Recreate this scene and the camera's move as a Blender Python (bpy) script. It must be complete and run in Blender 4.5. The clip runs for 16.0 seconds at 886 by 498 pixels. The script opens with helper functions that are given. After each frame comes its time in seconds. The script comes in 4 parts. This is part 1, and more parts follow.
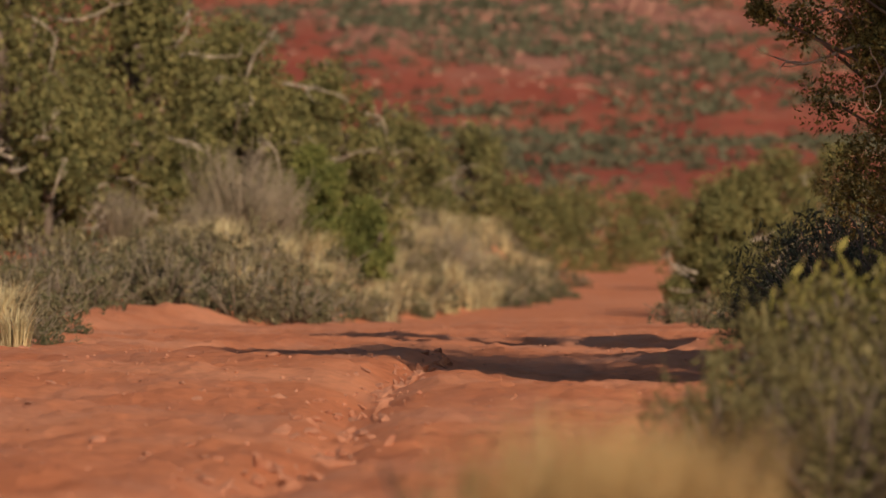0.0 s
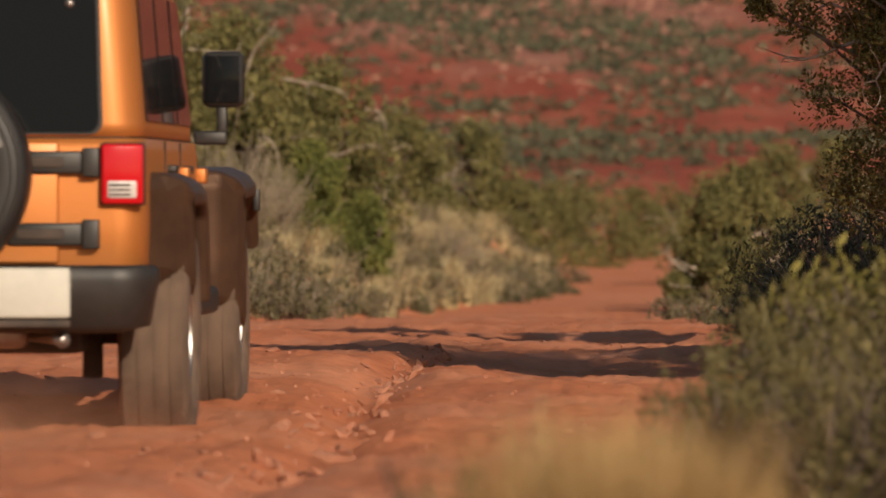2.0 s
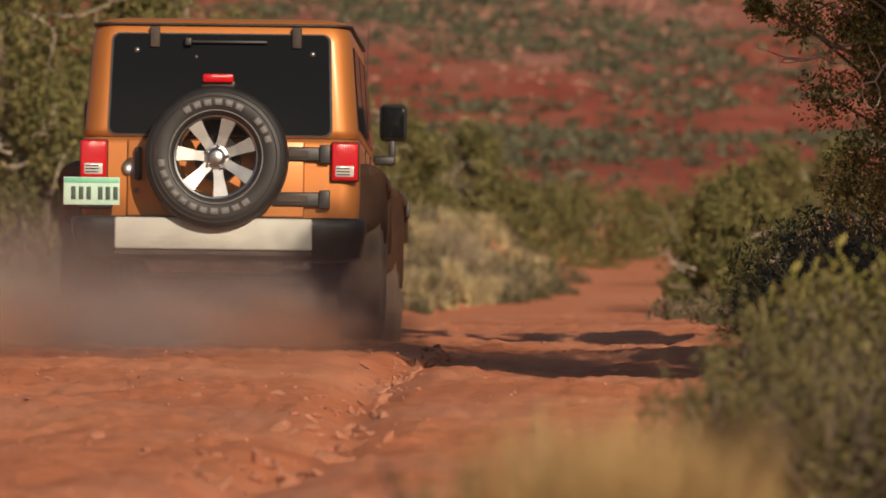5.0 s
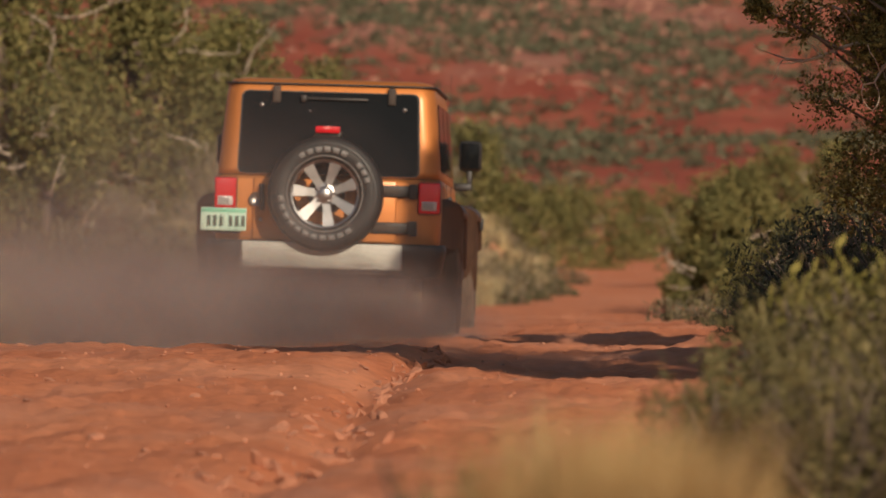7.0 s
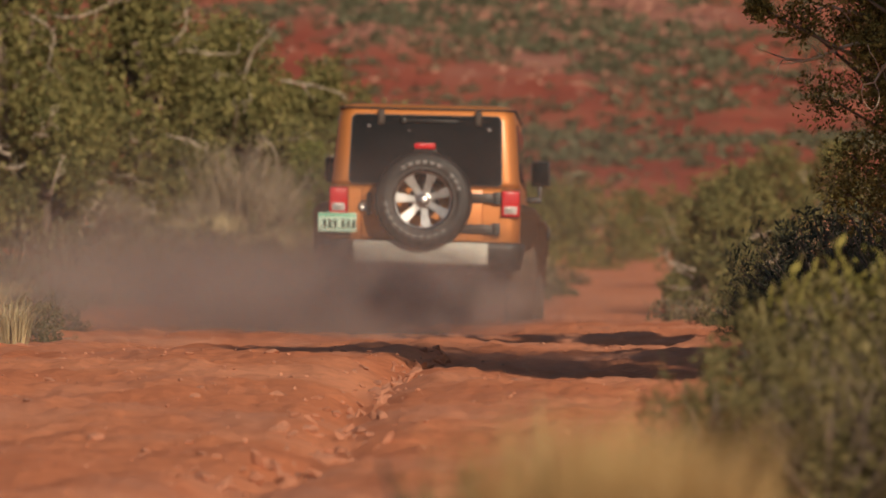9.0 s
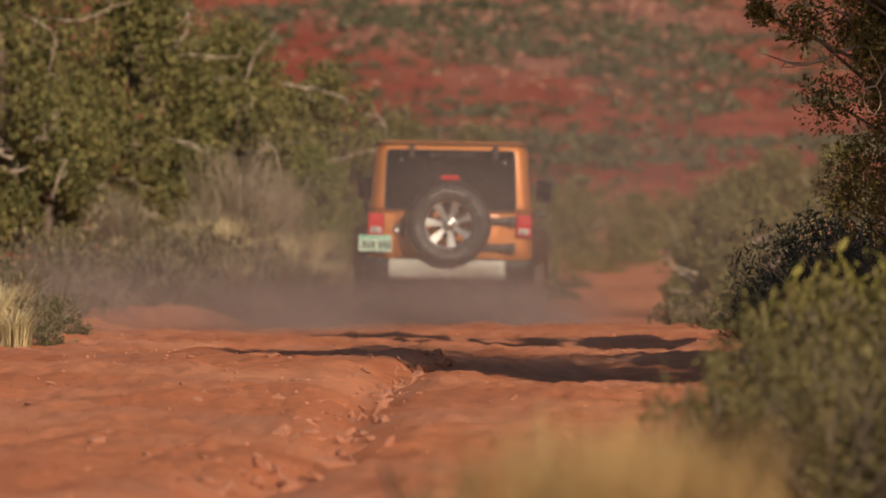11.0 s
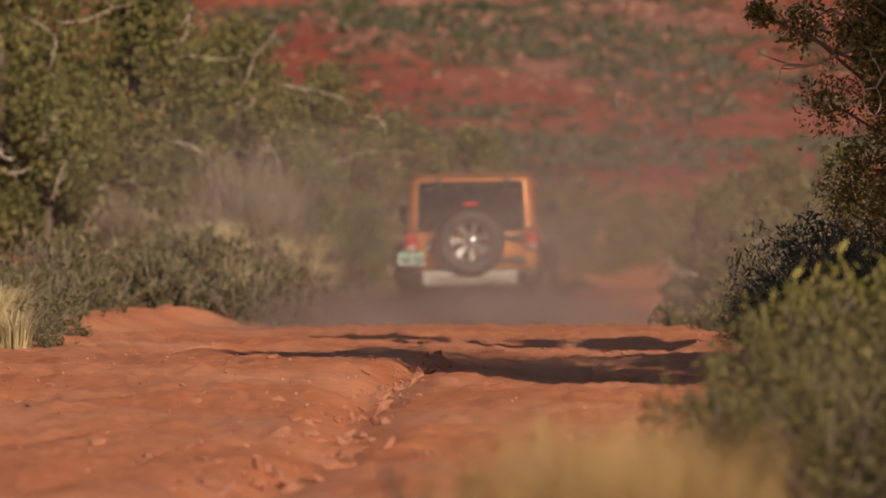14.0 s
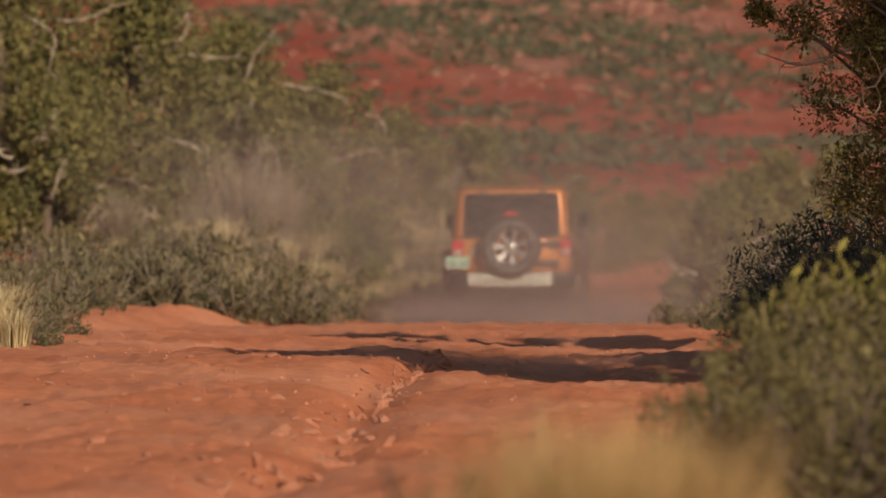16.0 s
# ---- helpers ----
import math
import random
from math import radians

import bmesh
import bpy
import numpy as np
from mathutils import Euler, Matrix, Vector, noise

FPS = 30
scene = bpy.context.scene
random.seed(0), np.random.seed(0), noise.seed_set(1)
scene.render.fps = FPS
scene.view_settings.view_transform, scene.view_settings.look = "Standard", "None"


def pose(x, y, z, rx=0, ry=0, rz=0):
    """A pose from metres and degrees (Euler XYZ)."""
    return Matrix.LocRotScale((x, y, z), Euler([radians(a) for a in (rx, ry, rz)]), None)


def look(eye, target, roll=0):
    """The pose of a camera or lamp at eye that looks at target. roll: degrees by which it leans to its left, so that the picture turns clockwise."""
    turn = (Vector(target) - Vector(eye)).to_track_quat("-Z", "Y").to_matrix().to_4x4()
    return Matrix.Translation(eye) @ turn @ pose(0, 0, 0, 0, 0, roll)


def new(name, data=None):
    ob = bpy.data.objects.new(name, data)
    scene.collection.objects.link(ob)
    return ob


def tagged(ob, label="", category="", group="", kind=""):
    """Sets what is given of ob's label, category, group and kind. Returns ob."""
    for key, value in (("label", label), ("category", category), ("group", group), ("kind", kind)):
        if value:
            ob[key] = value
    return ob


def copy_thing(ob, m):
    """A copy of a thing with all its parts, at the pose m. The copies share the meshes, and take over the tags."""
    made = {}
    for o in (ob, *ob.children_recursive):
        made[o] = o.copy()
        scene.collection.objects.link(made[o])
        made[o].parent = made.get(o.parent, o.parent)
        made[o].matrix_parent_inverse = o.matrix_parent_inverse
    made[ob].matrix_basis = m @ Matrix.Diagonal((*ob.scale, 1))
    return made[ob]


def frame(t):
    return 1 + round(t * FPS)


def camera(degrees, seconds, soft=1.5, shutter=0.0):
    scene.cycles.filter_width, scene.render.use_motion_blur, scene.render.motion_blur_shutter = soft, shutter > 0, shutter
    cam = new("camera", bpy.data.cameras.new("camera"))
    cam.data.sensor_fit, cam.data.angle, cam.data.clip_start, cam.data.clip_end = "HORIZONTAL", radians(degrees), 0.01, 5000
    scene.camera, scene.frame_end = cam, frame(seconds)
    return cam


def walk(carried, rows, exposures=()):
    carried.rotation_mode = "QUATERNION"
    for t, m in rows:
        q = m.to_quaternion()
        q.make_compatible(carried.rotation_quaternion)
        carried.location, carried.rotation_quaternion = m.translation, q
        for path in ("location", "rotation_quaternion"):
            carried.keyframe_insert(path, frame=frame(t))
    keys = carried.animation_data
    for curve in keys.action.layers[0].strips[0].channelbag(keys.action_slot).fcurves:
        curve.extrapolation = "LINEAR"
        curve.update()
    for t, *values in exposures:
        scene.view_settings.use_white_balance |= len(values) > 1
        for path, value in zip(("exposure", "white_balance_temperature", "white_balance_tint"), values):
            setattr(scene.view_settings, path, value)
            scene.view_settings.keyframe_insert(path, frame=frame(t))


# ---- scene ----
# ---- camera and its path ----
EYE = 0.55
cam = camera(6.39, 16.0, 1.5, 0.5)
cam.data.dof.use_dof = True
cam.data.dof.focus_distance = 40.0
cam.data.dof.aperture_fstop = 7.5
CAM = [(0.0, 0.1590, 0.0000), (0.5, 0.1468, 0.0041), (1.0, 0.1387, 0.0041), (1.5, 0.1468, 0.0000), (2.0, 0.1264, -0.0041),
       (2.5, 0.1264, -0.0041), (3.0, 0.1387, 0.0000), (3.5, 0.1346, -0.0041), (4.0, 0.1264, -0.0041), (5.2, 0.1325, -0.0082),
       (6.5, 0.1387, -0.0122), (7.0, 0.1387, -0.0122), (7.5, 0.1509, -0.0122), (8.0, 0.1427, -0.0122), (8.5, 0.1448, -0.0082),
       (9.0, 0.1387, -0.0122), (10.2, 0.1509, -0.0041), (11.5, 0.1672, 0.0000), (12.0, 0.1631, 0.0000), (12.5, 0.1590, -0.0041),
       (13.0, 0.1590, 0.0000), (13.5, 0.1652, 0.0000), (14.0, 0.1754, 0.0000), (14.5, 0.1713, -0.0041), (15.0, 0.1631, -0.0122),
       (15.5, 0.1631, -0.0082), (16.0, 0.1652, -0.0041)]
walk(cam, [(t, pose(0, 0, EYE, 90 + p, 0, y)) for t, p, y in CAM])
scene.cycles.transparent_max_bounces = 48

# ---- world, sun, exposure ----
SUN_AZ, SUN_EL = 20.0, 22.0
world = bpy.data.worlds.new("world")
scene.world = world
world.use_nodes = True
wn = world.node_tree
sky = wn.nodes.new("ShaderNodeTexSky")
sky.sky_type, sky.sun_disc = "NISHITA", False
sky.sun_elevation, sky.sun_rotation = radians(SUN_EL), radians(180 - SUN_AZ)
wn.links.new(sky.outputs[0], wn.nodes["Background"].inputs[0])
wn.nodes["Background"].inputs[1].default_value = 0.062
sun = new("sun", bpy.data.lights.new("sun", "SUN"))
sun.data.energy, sun.data.angle, sun.data.color = 4.7, radians(0.53), (1.0, 0.82, 0.63)
sa, se = radians(SUN_AZ), radians(SUN_EL)
sun.matrix_world = look((math.sin(sa) * math.cos(se) * 50, -math.cos(sa) * math.cos(se) * 50, math.sin(se) * 50), (0, 0, 0))
scene.view_settings.exposure = -0.03


# ---- materials ----
def material(name, rough=0.8, metal=0.0):
    m = bpy.data.materials.new(name)
    m.use_nodes = True
    n = m.node_tree
    b = n.nodes["Principled BSDF"]
    b.inputs["Roughness"].default_value, b.inputs["Metallic"].default_value = rough, metal
    return m, n, b


def noise_node(n, scale, detail=6.0, rough=0.55, coord="Object", stretch=None):
    tc = n.nodes.new("ShaderNodeTexCoord")
    t = n.nodes.new("ShaderNodeTexNoise")
    t.inputs["Scale"].default_value, t.inputs["Detail"].default_value, t.inputs["Roughness"].default_value = scale, detail, rough
    if stretch:
        mp = n.nodes.new("ShaderNodeMapping")
        mp.inputs["Scale"].default_value = stretch
        n.links.new(tc.outputs[coord], mp.inputs[0])
        n.links.new(mp.outputs[0], t.inputs[0])
    else:
        n.links.new(tc.outputs[coord], t.inputs[0])
    return t.outputs[0]


def ramp(n, fac, stops):
    r = n.nodes.new("ShaderNodeValToRGB")
    e = r.color_ramp.elements
    while len(e) < len(stops):
        e.new(0.5)
    for el, (p, c) in zip(e, stops):
        el.position, el.color = p, (*c, 1)
    n.links.new(fac, r.inputs[0])
    return r.outputs[0]


def blend(n, fac, a, b, kind="MIX"):
    m = n.nodes.new("ShaderNodeMix")
    m.data_type, m.blend_type = "RGBA", kind
    for sock, v in ((m.inputs[0], fac), (m.inputs[6], a), (m.inputs[7], b)):
        if isinstance(v, (int, float)):
            sock.default_value = v
        elif isinstance(v, tuple):
            sock.default_value = (*v, 1)
        else:
            n.links.new(v, sock)
    return m.outputs[2]


def relief(n, b, height, strength, dist):
    bp = n.nodes.new("ShaderNodeBump")
    bp.inputs["Strength"].default_value, bp.inputs["Distance"].default_value = strength, dist
    n.links.new(height, bp.inputs["Height"])
    n.links.new(bp.outputs[0], b.inputs["Normal"])


def soil():
    m, n, b = material("red_soil", 0.95)
    b.inputs["Specular IOR Level"].default_value = 0.1
    base = ramp(n, noise_node(n, 0.45, 8, 0.6), [(0.3, (0.49, 0.160, 0.076)), (0.5, (0.60, 0.217, 0.105)), (0.7, (0.68, 0.285, 0.155))])
    fine = ramp(n, noise_node(n, 11.0, 8, 0.75), [(0.28, (0.55, 0.5, 0.48)), (0.5, (1, 1, 1)), (0.75, (1.25, 1.22, 1.2))])
    col = blend(n, 0.55, base, fine, "MULTIPLY")
    pale = ramp(n, noise_node(n, 0.9, 6, 0.62, stretch=(1.0, 0.35, 1.0)), [(0.50, (0, 0, 0)), (0.70, (0.55, 0.55, 0.55))])
    col = blend(n, pale, col, (0.53, 0.27, 0.18))
    # far slopes: redder earth with pale stony bands
    sep = n.nodes.new("ShaderNodeSeparateXYZ")
    tc = n.nodes.new("ShaderNodeTexCoord")
    n.links.new(tc.outputs["Object"], sep.inputs[0])
    mr = n.nodes.new("ShaderNodeMapRange")
    mr.inputs["From Min"].default_value, mr.inputs["From Max"].default_value = 260, 430
    n.links.new(sep.outputs[1], mr.inputs[0])
    far = ramp(n, noise_node(n, 0.06, 9, 0.68, stretch=(1.0, 0.30, 1.0)),
               [(0.34, (0.23, 0.060, 0.038)), (0.48, (0.33, 0.080, 0.047)), (0.60, (0.38, 0.120, 0.070)), (0.76, (0.36, 0.17, 0.12))])
    col = blend(n, mr.outputs[0], col, far)
    # pale broken scree high on the slope, with an uneven edge
    mp = n.nodes.new("ShaderNodeMapping")
    mp.vector_type = "TEXTURE"
    mp.inputs["Location"].default_value, mp.inputs["Scale"].default_value = (9.0, 900.0, 0.0), (26.0, 150.0, 1e6)
    n.links.new(tc.outputs["Object"], mp.inputs[0])
    ln = n.nodes.new("ShaderNodeVectorMath")
    ln.operation = "LENGTH"
    n.links.new(mp.outputs[0], ln.inputs[0])
    warp = n.nodes.new("ShaderNodeMath")
    warp.operation = "ADD"
    n.links.new(ln.outputs["Value"], warp.inputs[0])
    n.links.new(noise_node(n, 0.10, 6, 0.65, stretch=(1.0, 0.25, 1.0)), warp.inputs[1])
    mh = n.nodes.new("ShaderNodeMapRange")
    mh.inputs["From Min"].default_value, mh.inputs["From Max"].default_value = 1.62, 1.30
    mh.inputs["To Max"].default_value = 0.85
    n.links.new(warp.outputs[0], mh.inputs[0])
    scree = ramp(n, noise_node(n, 0.16, 7, 0.7, stretch=(1.0, 0.25, 1.0)),
                 [(0.36, (0.20, 0.10, 0.075)), (0.5, (0.33, 0.15, 0.105)), (0.66, (0.40, 0.215, 0.15))])
    col = blend(n, mh.outputs[0], col, scree)
    n.links.new(col, b.inputs["Base Color"])
    relief(n, b, noise_node(n, 14.0, 10, 0.70), 0.6, 0.03)
    return m


def leafy(name, dark, mid, light, rough=0.75):
    m, n, b = material(name, rough)
    b.inputs["Specular IOR Level"].default_value = 0.2
    g = n.nodes.new("ShaderNodeNewGeometry")
    tint = ramp(n, g.outputs["Random Per Island"], [(0.0, dark), (0.5, mid), (1.0, light)])
    patch = ramp(n, noise_node(n, 1.6, 3), [(0.35, (0.72, 0.74, 0.7)), (0.65, (1.18, 1.12, 1.0))])
    n.links.new(blend(n, 1.0, tint, patch, "MULTIPLY"), b.inputs["Base Color"])
    tr = n.nodes.new("ShaderNodeBsdfTranslucent")
    n.links.new(tint, tr.inputs[0])
    ms = n.nodes.new("ShaderNodeMixShader")
    ms.inputs[0].default_value = 0.18
    n.links.new(b.outputs[0], ms.inputs[1])
    n.links.new(tr.outputs[0], ms.inputs[2])
    n.links.new(ms.outputs[0], n.nodes["Material Output"].inputs[0])
    return m


def rough_mat(name, a, c, scale, rough=0.9, bump=0.4, dist=0.01, metal=0.0, stretch=None):
    m, n, b = material(name, rough, metal)
    f = noise_node(n, scale, 7, 0.62, stretch=stretch)
    n.links.new(ramp(n, f, [(0.3, a), (0.7, c)]), b.inputs["Base Color"])
    if bump:
        relief(n, b, f, bump, dist)
    return m


def paint():
    m, n, b = material("orange_metallic_paint", 0.56, 0.55)
    f = noise_node(n, 900.0, 2)
    flake = ramp(n, f, [(0.35, (0.44, 0.152, 0.034)), (0.65, (0.56, 0.208, 0.050))])
    dirt = ramp(n, noise_node(n, 3.0, 7, 0.65), [(0.50, (0, 0, 0)), (0.8, (0.3, 0.3, 0.3))])
    n.links.new(blend(n, dirt, flake, (0.40, 0.18, 0.09)), b.inputs["Base Color"])
    b.inputs["Coat Weight"].default_value, b.inputs["Coat Roughness"].default_value = 0.22, 0.25
    return m


def glass_dark():
    m, n, b = material("tinted_glass", 0.06)
    b.inputs["Base Color"].default_value = (0.008, 0.009, 0.010, 1)
    b.inputs["Specular IOR Level"].default_value = 0.11
    f = ramp(n, noise_node(n, 5.0, 6, 0.6), [(0.4, (0.04, 0.04, 0.04)), (0.8, (0.14, 0.14, 0.14))])
    n.links.new(f, b.inputs["Roughness"])
    return m


def lens(name, col, glow):
    m, n, b = material(name, 0.15)
    b.inputs["Base Color"].default_value = (*col, 1)
    b.inputs["Emission Color"].default_value = (*col, 1)
    b.inputs["Emission Strength"].default_value = glow
    w = n.nodes.new("ShaderNodeTexWave")
    w.inputs["Scale"].default_value = 28
    tc = n.nodes.new("ShaderNodeTexCoord")
    n.links.new(tc.outputs["Object"], w.inputs[0])
    relief(n, b, w.outputs[1], 0.3, 0.004)
    return m


def dust_mat(name, density, tone=(0.32, 0.255, 0.235)):
    m = bpy.data.materials.new(name)
    m.use_nodes = True
    n = m.node_tree
    n.nodes.remove(n.nodes["Principled BSDF"])
    tc = n.nodes.new("ShaderNodeTexCoord")
    sep = n.nodes.new("ShaderNodeSeparateXYZ")
    n.links.new(tc.outputs["Object"], sep.inputs[0])

    def calc(op, a, c=None):
        k = n.nodes.new("ShaderNodeMath")
        k.operation = op
        k.use_clamp = op == "SUBTRACT"
        for s, v in zip(k.inputs, (a, c)):
            if v is None:
                continue
            if isinstance(v, (int, float)):
                s.default_value = v
            else:
                n.links.new(v, s)
        return k.outputs[0]
    r2 = calc("ADD", calc("MULTIPLY", sep.outputs[0], sep.outputs[0]), calc("MULTIPLY", sep.outputs[2], sep.outputs[2]))
    fall = calc("POWER", calc("SUBTRACT", 0.96, r2), 1.6)
    inf = n.nodes.new("ShaderNodeObjectInfo")
    add = n.nodes.new("ShaderNodeVectorMath")
    n.links.new(tc.outputs["Object"], add.inputs[0])
    sc = n.nodes.new("ShaderNodeVectorMath")
    sc.operation = "SCALE"
    sc.inputs[0].default_value = (13, 7, 5)
    n.links.new(inf.outputs["Random"], sc.inputs["Scale"])
    n.links.new(sc.outputs[0], add.inputs[1])
    t = n.nodes.new("ShaderNodeTexNoise")
    t.inputs["Scale"].default_value, t.inputs["Detail"].default_value = 1.7, 4
    n.links.new(add.outputs[0], t.inputs[0])
    mr = n.nodes.new("ShaderNodeMapRange")
    mr.inputs["From Min"].default_value, mr.inputs["From Max"].default_value = 0.28, 0.72
    n.links.new(t.outputs[0], mr.inputs[0])
    fac = calc("MULTIPLY", calc("MULTIPLY", fall, mr.outputs[0]), density)
    d = n.nodes.new("ShaderNodeBsdfDiffuse")
    d.inputs[0].default_value = (*tone, 1)
    tl = n.nodes.new("ShaderNodeBsdfTranslucent")
    tl.inputs[0].default_value = (*tone, 1)
    ms = n.nodes.new("ShaderNodeMixShader")
    ms.inputs[0].default_value = 0.5
    n.links.new(d.outputs[0], ms.inputs[1])
    n.links.new(tl.outputs[0], ms.inputs[2])
    tp = n.nodes.new("ShaderNodeBsdfTransparent")
    out = n.nodes.new("ShaderNodeMixShader")
    n.links.new(fac, out.inputs[0])
    n.links.new(tp.outputs[0], out.inputs[1])
    n.links.new(ms.outputs[0], out.inputs[2])
    n.links.new(out.outputs[0], n.nodes["Material Output"].inputs[0])
    return m


M_SOIL = soil()
M_JUNIPER = leafy("juniper_foliage", (0.074, 0.076, 0.030), (0.158, 0.148, 0.058), (0.25, 0.225, 0.095))
M_JUNIPER_BRIGHT = leafy("bright_juniper_foliage", (0.075, 0.092, 0.026), (0.145, 0.158, 0.046), (0.22, 0.22, 0.072))
M_SAGE = leafy("sage_foliage", (0.072, 0.064, 0.037), (0.152, 0.130, 0.076), (0.25, 0.212, 0.13))
M_SAGE_GREEN = leafy("green_sage_foliage", (0.050, 0.054, 0.028), (0.105, 0.102, 0.052), (0.17, 0.157, 0.085))
M_RABBIT = leafy("yellow_green_foliage", (0.09, 0.085, 0.025), (0.17, 0.155, 0.042), (0.27, 0.235, 0.07))
# juniper foliage again, with crown shade and sunlit tufts put into the tints
M_JUNIPER_SHADED = leafy("shaded_juniper_foliage", (0.048, 0.050, 0.019), (0.135, 0.126, 0.045), (0.28, 0.25, 0.09))
M_RABBIT_OLIVE = leafy("olive_brush_foliage", (0.055, 0.050, 0.022), (0.132, 0.113, 0.050), (0.235, 0.20, 0.095))
# the overhanging tree's shade is partly painted into these leaf colours
M_SHADEDBUSH = leafy("shaded_bush_foliage", (0.042, 0.046, 0.030), (0.084, 0.086, 0.054), (0.14, 0.14, 0.092))
M_GRASS = leafy("dry_grass", (0.30, 0.185, 0.080), (0.45, 0.295, 0.135), (0.58, 0.42, 0.22))
M_STRAW = leafy("bleached_straw", (0.36, 0.29, 0.16), (0.50, 0.42, 0.25), (0.62, 0.54, 0.36))
M_HILL = leafy("hillside_scrub", (0.06, 0.066, 0.042), (0.105, 0.108, 0.070), (0.17, 0.158, 0.108))
M_BARK = rough_mat("juniper_bark", (0.075, 0.052, 0.036), (0.18, 0.135, 0.10), 9, stretch=(1, 1, 0.2))
M_DEAD = rough_mat("bleached_dead_wood", (0.24, 0.19, 0.14), (0.50, 0.42, 0.33), 12, stretch=(1, 1, 0.3))
M_TWIG = rough_mat("grey_brown_twigs", (0.13, 0.10, 0.07), (0.26, 0.21, 0.15), 12, stretch=(1, 1, 0.3))
M_BRUSH = rough_mat("grey_tan_dead_brush", (0.16, 0.125, 0.082), (0.29, 0.23, 0.158), 12, stretch=(1, 1, 0.3))
M_ROCK = rough_mat("red_sandstone", (0.38, 0.140, 0.074), (0.55, 0.26, 0.158), 9, 0.9, 0.6, 0.02)
M_CLIFF = rough_mat("pale_sandstone", (0.25, 0.115, 0.08), (0.34, 0.18, 0.128), 0.5, 0.9, 0.6, 0.2)
M_PAINT = paint()
M_GLASS = glass_dark()
# flank shade is put into the flare colour, darker than the body paint
M_FLARE = rough_mat("shaded_flare_paint", (0.062, 0.034, 0.021), (0.115, 0.062, 0.036), 5, 0.55, 0.1, 0.002, 0.6)
M_BLACK = rough_mat("black_plastic", (0.012, 0.011, 0.011), (0.032, 0.028, 0.025), 6, 0.5, 0.15, 0.002)
M_UNDER = rough_mat("dusty_chassis_steel", (0.02, 0.018, 0.016), (0.09, 0.06, 0.045), 5, 0.8, 0.3, 0.003)
M_TYRE = rough_mat("tyre_rubber", (0.006, 0.006, 0.006), (0.017, 0.015, 0.014), 7, 0.55, 0.3, 0.003)
M_TREAD = rough_mat("dusty_tyre_tread", (0.06, 0.045, 0.034), (0.17, 0.11, 0.075), 9, 0.9, 0.3, 0.003)
M_LETTER = rough_mat("pale_grey_rubber", (0.13, 0.125, 0.12), (0.21, 0.20, 0.19), 30, 0.7, 0.1, 0.001)
M_ALLOY = rough_mat("polished_alloy", (0.38, 0.375, 0.365), (0.54, 0.53, 0.52), 14, 0.36, 0.0, 0.0, 1.0)
M_SILVER = rough_mat("silver_bumper_paint", (0.41, 0.405, 0.355), (0.55, 0.54, 0.475), 4, 0.5, 0.05, 0.001)
M_STEEL = rough_mat("exhaust_steel", (0.25, 0.22, 0.2), (0.45, 0.42, 0.4), 8, 0.4, 0.1, 0.001, 0.9)
M_RED = lens("red_lamp_lens", (0.44, 0.005, 0.010), 0.22)
M_CLEAR = lens("clear_lamp_lens", (0.55, 0.52, 0.50), 0.0)
M_PLATE = rough_mat("white_green_plate", (0.38, 0.60, 0.48), (0.62, 0.74, 0.62), 3.0, 0.5, 0.0)
M_PLATE_TOP = rough_mat("green_plate_band", (0.12, 0.45, 0.30), (0.22, 0.55, 0.36), 9, 0.5, 0.0)
M_INK = rough_mat("plate_ink", (0.03, 0.05, 0.04), (0.05, 0.08, 0.06), 9, 0.6, 0.0)
M_DUST = dust_mat("dust_thick", 0.42)
M_DUST_WHEEL = dust_mat("dust_at_wheels", 0.30, (0.46, 0.24, 0.15))
M_DUST_THIN = dust_mat("dust_thin", 0.135)


# ---- terrain ----
def lattice(ix, iy, seed):
    h = (ix.astype(np.int64) * 374761393 + iy.astype(np.int64) * 668265263 + seed * 974711) & 0xFFFFFFFF
    h = ((h ^ (h >> 13)) * 1274126177) & 0xFFFFFFFF
    return ((h ^ (h >> 16)) & 0xFFFF) / 65535.0


def vnoise(x, y, seed=0):
    ix, iy = np.floor(x), np.floor(y)
    fx, fy = x - ix, y - iy
    fx, fy = fx * fx * (3 - 2 * fx), fy * fy * (3 - 2 * fy)
    a, b = lattice(ix, iy, seed), lattice(ix + 1, iy, seed)
    c, d = lattice(ix, iy + 1, seed), lattice(ix + 1, iy + 1, seed)
    return (a * (1 - fx) + b * fx) * (1 - fy) + (c * (1 - fx) + d * fx) * fy - 0.5


def fbm(x, y, octaves, seed=0):
    s, amp = 0.0, 1.0
    for o in range(octaves):
        s = s + amp * vnoise(x * 2.0 ** o + 17.3 * o, y * 2.0 ** o - 9.1 * o, seed + o)
        amp *= 0.5
    return s


ROAD_Y = [-50, 18, 26, 37, 55, 66, 84, 103, 112, 150, 190, 235, 313, 400]
ROAD_X = [-4.0, -2.2, -1.95, -1.40, -0.80, -0.13, 0.25, 1.20, 1.75, 3.37, 4.27, 5.75, 8.4, 14.0]
ROAD_Z = ([-50, 10, 18, 26, 30, 34, 40, 43, 46, 50, 66, 80, 92, 110, 150, 235, 313, 470],
          [-0.05, -0.06, -0.06, -0.04, -0.02, 0.06, 0.14, 0.10, 0.07, 0.09, 0.09, 0.00, -0.08, -0.10, 0.03, 0.55, 1.44, 5.6])
